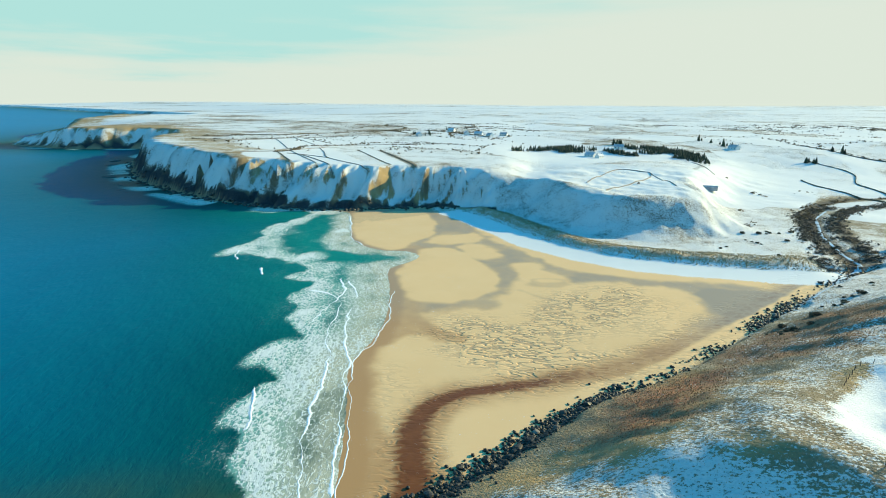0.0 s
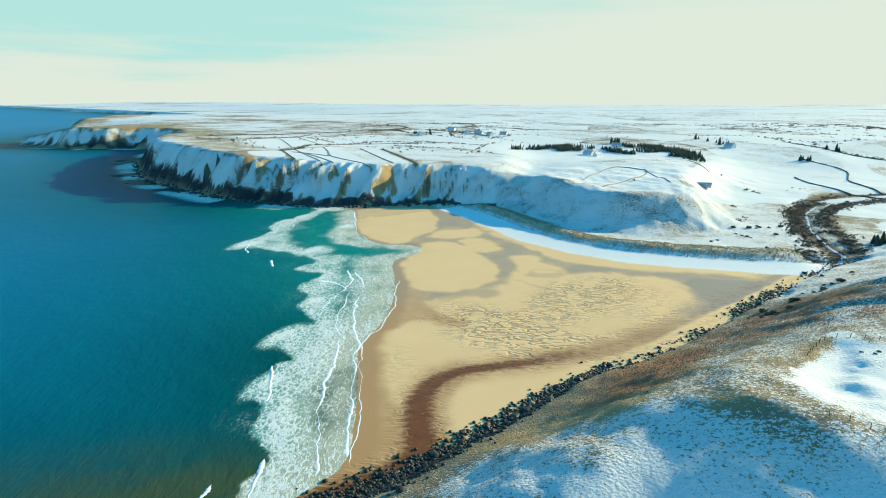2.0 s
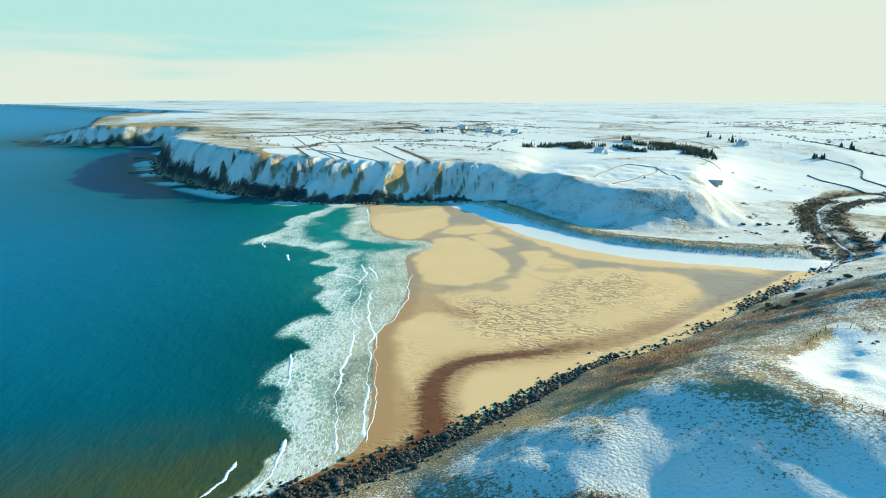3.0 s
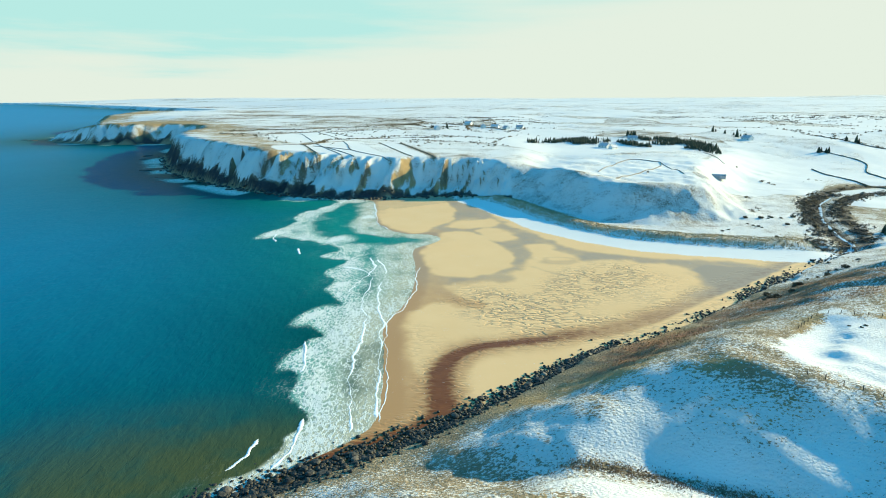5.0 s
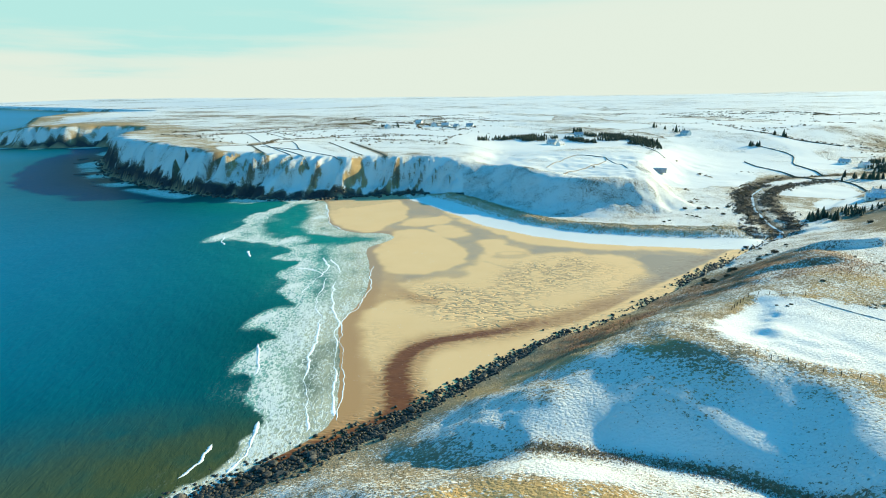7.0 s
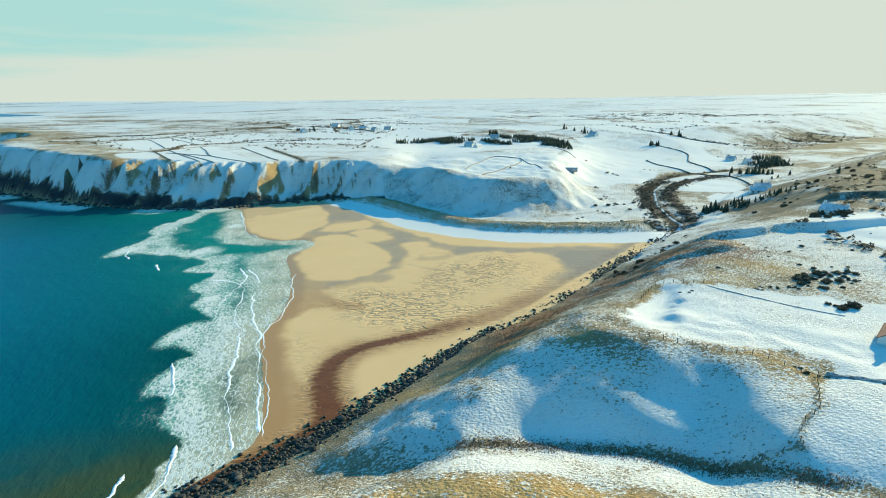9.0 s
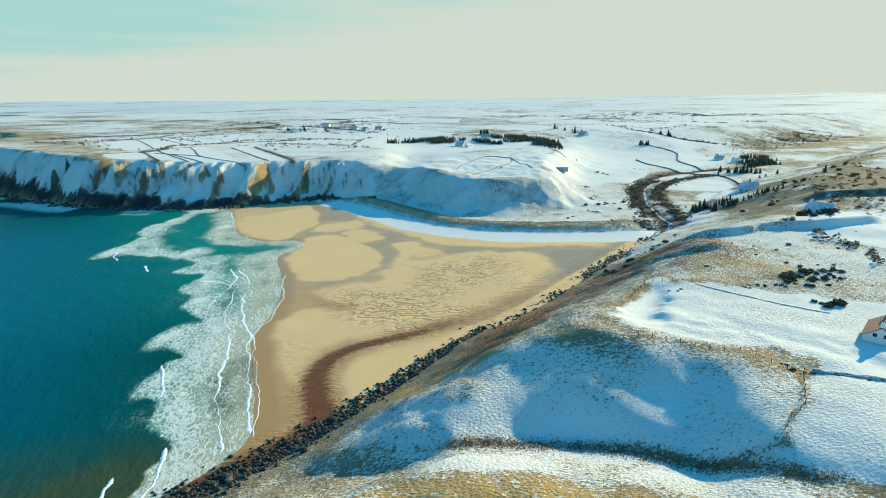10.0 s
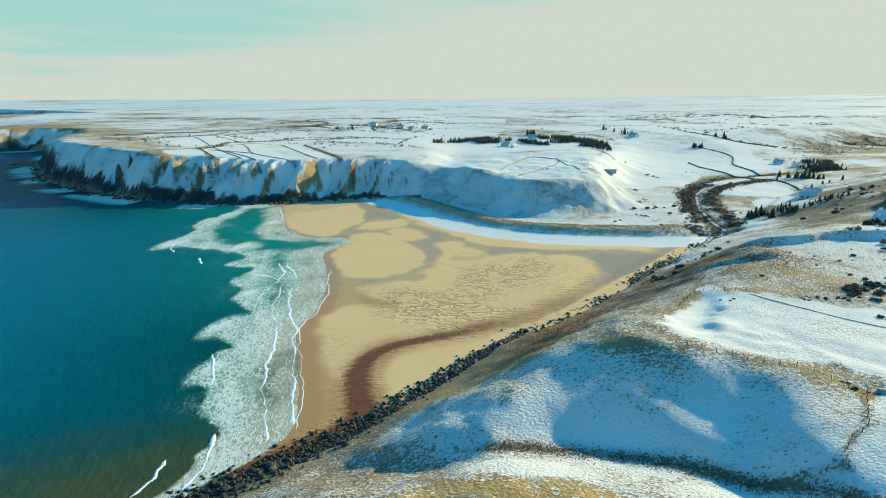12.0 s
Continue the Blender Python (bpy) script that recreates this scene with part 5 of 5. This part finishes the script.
grove(BUSHES, [(118, 98), (121, 96)], 8, 1.0, (0.5, 1.0))
grove(BUSHES, [(81, 72), (83, 68), (90, 64), (100, 58)], 12, 0.8, (0.2, 0.35))
grove(BUSHES, [(150, 290), (190, 320), (180, 300)], 25, 12, (0.6, 1.2))
grove(BUSHES, [(120, 140), (160, 150), (200, 165), (240, 170)], 24, 9, (0.25, 0.5))
grove(BUSHES, [(250, 240), (330, 300), (420, 330)], 45, 22, (0.6, 1.2))
grove(BUSHES, [(100, 170), (130, 195), (170, 225)], 26, 3, (0.5, 0.9))

# ---------------------------------------------------------------- surf
SURF_LINES = [[(-19, 108), (-20, 116), (-22, 130), (-25, 148), (-27, 166), (-30, 177), (-34, 201), (-35, 224), (-41, 237)],
              [(-24, 102), (-27, 116), (-30, 130), (-31, 144), (-32, 161), (-33, 168), (-37, 182), (-38, 208), (-45, 220), (-54, 224)],
              [(-44, 240), (-40, 222), (-42, 206), (-45, 190)]]


def froth_line(points, width, high, label, seed, name="surf_line"):
    """A low uneven roll of foam along a plan line on the water."""
    line = smooth_line(points, 0.7)
    fine = np.arange(0, len(line) - 1, 0.25)
    line = np.stack([np.interp(fine, np.arange(len(line)), line[:, k]) for k in (0, 1)], 1)
    line[:, 0] += 1.6 * rough(line[:, 1], line[:, 0], 7, 4, seed)
    go = np.gradient(line, axis=0)
    go /= np.linalg.norm(go, axis=1)[:, None] + 1e-9
    across = np.stack([-go[:, 1], go[:, 0]], 1)
    n = len(line)
    w = width * np.clip(0.75 + 0.9 * rough(fine, 0 * fine, 9, 4, seed + 1), 0.12, 2.2) * np.minimum(1, np.minimum(np.arange(n), n - 1 - np.arange(n)) / 6.0)
    cut = [(-0.5, -0.1), (-0.3, 0.6), (0.0, 1.0), (0.22, 0.8), (0.5, -0.1)]
    jag = np.random.default_rng(seed).uniform(0.7, 1.3, (n, len(cut)))
    zz = np.maximum(0.3, ground_z(line[:, 0], line[:, 1]))
    verts = [(line[k, 0] + across[k, 0] * u * w[k] * jag[k, j], line[k, 1] + across[k, 1] * u * w[k] * jag[k, j], zz[k] + max(v * high * jag[k, j] * min(1.0, w[k] / width + 0.2), -0.1)) for k in range(n) for j, (u, v) in enumerate(cut)]
    m = len(cut)
    faces = [(k * m + j, k * m + j + 1, (k + 1) * m + j + 1, (k + 1) * m + j) for k in range(n - 1) for j in range(m - 1)]
    return tagged(new(name, mesh_from(name, verts, faces, FROTH, True)), label, "surf", "lines of surf")


for k, line in enumerate(SURF_LINES):
    froth_line(line, 0.8, 0.06, "thin white line of foam running along a spent wave", 80 + 5 * k)
edge = [(-19, 106), (-19, 120), (-22, 142), (-25, 162), (-21, 176), (-19, 197), (-20, 226)]
froth_line(edge, 0.35, 0.04, "thin white rim of foam where the wave ends on the sand", 120)
froth_line([(-44, 296), (-54, 314), (-60, 345), (-67, 378)], 0.7, 0.12, "thin white rim of foam where the wave ends on the sand", 125)
for k, line in enumerate([[(-107, 284), (-104, 275), (-100, 266)], [(-48, 148), (-46, 142), (-44, 133), (-44, 128)], [(-84, 254), (-82, 248), (-80, 243)], [(-36, 107), (-35, 101), (-35, 95), (-37, 89)], [(-43, 99), (-44, 94), (-46, 88)]]):
    froth_line(line, 1.1, 0.12, "white breaking wave crest", 140 + 5 * k, "breaker")

# ---------------------------------------------------------------- grass and bracken on the near headland
blade_v, blade_f = [], []
brng = random.Random(4)
for k in range(7):
    a = 6.283 * k / 7 + brng.uniform(-0.4, 0.4)
    r, h, w = brng.uniform(0.25, 0.55), brng.uniform(0.55, 1.0), 0.12
    c, s2 = math.cos(a), math.sin(a)
    i = len(blade_v)
    blade_v += [(0.08 * c - w * s2, 0.08 * s2 + w * c, -0.05), (0.08 * c + w * s2, 0.08 * s2 - w * c, -0.05), (r * c, r * s2, h)]
    blade_f += [(i, i + 1, i + 2)]
TUFT = mesh_from("tuft", blade_v, blade_f, STRAW)


def sow(count, area, keep, seed):
    g = np.random.default_rng(seed)
    x, y = g.uniform(area[0], area[2], count), g.uniform(area[1], area[3], count)
    i, j = np.clip(np.searchsorted(gx, x), 0, len(gx) - 1), np.clip(np.searchsorted(gy, y), 0, len(gy) - 1)
    ok = keep(i, j, g.random(count))
    return x[ok], y[ok]


def turf_here(i, j, chance):
    return (M["ds"][j, i] > 2.5) & (chance < np.clip(1.1 - 1.5 * snow_v[j, i], 0.0, 0.6) * (1 - 0.85 * knoll[j, i]))


scatter("grass", 0, TUFT, sow(90000, (-60, 40, 150, 190), turf_here, 8), (0.10, 0.28), STRAW, "tussocks of straw-coloured winter grass poking through the snow", "grass", 0.0)
near_gully = np.exp(-((M["dg"] - 1.2) / 1.4) ** 2) * step01(14, 22, X)
scatter("bracken", 0, TUFT, sow(240000, (10, 45, 100, 90), lambda i, j, c: c < 0.6 * near_gully[j, i], 9), (0.12, 0.34), BRACKEN, "dead brown bracken along the ditch", "bracken", 0.0)
scatter("heather", 0, TUFT, sow(30000, (20, 95, 140, 185), lambda i, j, c: c < 0.6 * heath_v[j, i] * (M["ds"][j, i] > 3), 10), (0.2, 0.45), BRACKEN, "russet heather on the slope above the beach", "heather", 0.0)
scatter("dune_grass", 0, TUFT, sow(60000, (0, 240, 180, 405), lambda i, j, c: (np.abs(M["dune"][j, i] - 1) < 9) & (M["sd"][j, i] > 3) & (M["dn"][j, i] < 4) & (c < 0.7), 12), (0.4, 0.9), STRAW, "pale marram grass on the dunes", "grass", 0.0)

# scrub along burns and field edges over the plateau and the valley sides
clump_v, clump_f = [], []
for k in range(9):
    c = Vector((brng.uniform(-0.5, 0.5), brng.uniform(-0.5, 0.5), brng.uniform(0.05, 0.6)))
    i = len(clump_v)
    clump_v += [tuple(c + Vector((brng.gauss(0, 1), brng.gauss(0, 1), brng.gauss(0, 0.7))) * 0.3) for _ in range(4)]
    clump_f += [(i, i + 1, i + 2), (i, i + 2, i + 3), (i, i + 3, i + 1), (i + 1, i + 3, i + 2)]
CLUMP = mesh_from("clump", clump_v, clump_f, SHRUB)
HEDGEROWS = [[(-43, 995), (34, 872), (89, 721)], [(55, 681), (139, 660), (202, 651)], [(397, 739), (385, 656)], [(332, 657), (379, 631), (418, 602)], [(298, 819), (392, 841)], [(245, 742), (286, 696), (324, 659)], [(232, 1058), (355, 1118)],
             [(-350, 776), (-266, 810), (-185, 910), (-103, 990)], [(-68, 654), (-1, 687)], [(483, 683), (520, 664), (570, 652)], [(396, 628), (418, 602), (424, 584), (373, 503), (368, 462)], [(458, 801), (454, 718), (483, 683)],
             [(382, 443), (466, 484), (553, 514)], [(319, 490), (252, 399)], [(-19, 826), (44, 738)], [(166, 794), (187, 738)], [(206, 390), (221, 366), (252, 387)]]
hedgerow = np.maximum.reduce([trace(X, Y, line, 2.6) for line in HEDGEROWS])
edges = 1.2 * hedgerow + 0.10 * dark_glen + 0.04 * slope_moor + 0.9 * np.exp(-(field_edge / 2.2) ** 2) * (farmed > 0.3) + np.exp(-(rough(X, Y, 260, 3, 90) / 0.012) ** 2) + 0.03 * step01(0.5, 0.9, field_mark) + 0.05 * moor * step01(-0.1, 0.4, rough(X, Y, 40, 3, 97)) + 0.3 * valley * step01(0.1, 0.5, rough(X, Y, 30, 3, 98))


def scrub_here(i, j, chance):
    up = np.maximum(M["dn"][j, i] - 70 * (X[j, i] < 180), M["ds"][j, i] - 60)
    return ((up > 0) | (banks[j, i] > 0.3)) & (M["r"][j, i] > 190) & (M["r"][j, i] < 1500) & (chance < (edges[j, i] + 0.6 * banks[j, i]) * step01(-0.35, 0.25, rough(X[j, i], Y[j, i], 300, 2, 92)))


scatter("scrub", 0, CLUMP, sow(330000, (-350, 120, 1000, 1300), scrub_here, 14), (0.7, 2.0), SHRUB, "dark scrub and rushes along burns and field edges", "scrub", 0.0)

# plantations on the plateau, too dense to tell the trees apart
tree_v, tree_f = [], []
for tier, (low, high, wide) in enumerate(((0.10, 0.55, 0.26), (0.35, 0.80, 0.19), (0.60, 1.0, 0.12))):
    i = len(tree_v)
    tree_v += [(wide * math.cos(1.2566 * k + tier), wide * math.sin(1.2566 * k + tier), low + 0.04 * (k % 2)) for k in range(5)] + [(0, 0, high)]
    tree_f += [(i + k, i + (k + 1) % 5, i + 5) for k in range(5)]
FIR = mesh_from("fir", tree_v, tree_f, NEEDLES)
wood_v = np.maximum.reduce([patch(X, Y, 4, [(62, 607), (97, 664), (143, 682), (171, 656), (155, 634), (124, 623), (114, 641), (84, 620)], 5), patch(X, Y, 4, [(210, 678), (247, 676), (272, 660), (271, 621), (257, 557), (247, 558), (238, 591), (227, 619), (210, 629)], 8),
                            patch(X, Y, 3, [(176, 648), (195, 629), (200, 598), (183, 612)], 4), patch(X, Y, 4, [(433, 478), (472, 486), (505, 545), (480, 550), (445, 505)], 6), 0.6 * patch(X, Y, 4, [(240, 284), (262, 270), (275, 278), (256, 296)], 4)])
scatter("plantation", 0, FIR, sow(60000, (55, 265, 520, 700), lambda i, j, c: c < wood_v[j, i] * step01(-0.35, 0.1, rough(X[j, i], Y[j, i], 22, 3, 99)), 15), (2.6, 4.8), NEEDLES, "dark green conifer plantation in the snow", "wood", 0.0, (0.9, 1.1))
alder_v = np.maximum(trace(X, Y, [(176, 262), (190, 284), (206, 318), (228, 362), (250, 392), (278, 410)], 5.0), trace(X, Y, [(203, 268), (214, 290), (226, 322), (246, 358), (277, 390), (310, 412), (345, 425)], 4.5))
scatter("riverside_scrub", 0, CLUMP, sow(60000, (165, 250, 350, 430), lambda i, j, c: c < 0.34 * alder_v[j, i] * step01(-0.5, 0.0, rough(X[j, i], Y[j, i], 12, 3, 100)), 16), (0.6, 1.5), ALDER, "dark bare alder scrub along the river banks", "scrub", 0.0)

# the river's icy thread between its banks, spreading into streaks where it meets the sand
ICE = simple("icy_river_water", (0.25, 0.36, 0.42), (0.62, 0.66, 0.68), 1.2, 0.35, 0.02, each=0.0)


def ribbon(points, width, label):
    line = smooth_line(points, 1.5)
    go = np.gradient(line, axis=0)
    go /= np.linalg.norm(go, axis=1)[:, None] + 1e-9
    w = width * (1 + 0.5 * rough(np.arange(len(line)) * 1.0, np.zeros(len(line)), 5, 3, 101))
    verts, faces = [], []
    for u in (-0.5, -0.2, 0.2, 0.5):
        px, py = line[:, 0] - go[:, 1] * u * w, line[:, 1] + go[:, 0] * u * w
        pz = ground_z(px, py) + (0.15 if abs(u) < 0.3 else -0.1)
        verts += list(zip(px, py, pz))
    n = len(line)
    for j in range(3):
        faces += [(j * n + k, j * n + k + 1, (j + 1) * n + k + 1, (j + 1) * n + k) for k in range(n - 1)]
    return tagged(new("river", mesh_from("river", verts, faces, ICE, True)), label, "river", kind="structure")


ribbon([(133, 208), (153, 226), (170, 243), (184, 255), (193, 264), (198, 282), (206, 302), (219, 330), (232, 352), (246, 375), (266, 396)], 2.2, "narrow icy river winding between dark banks")
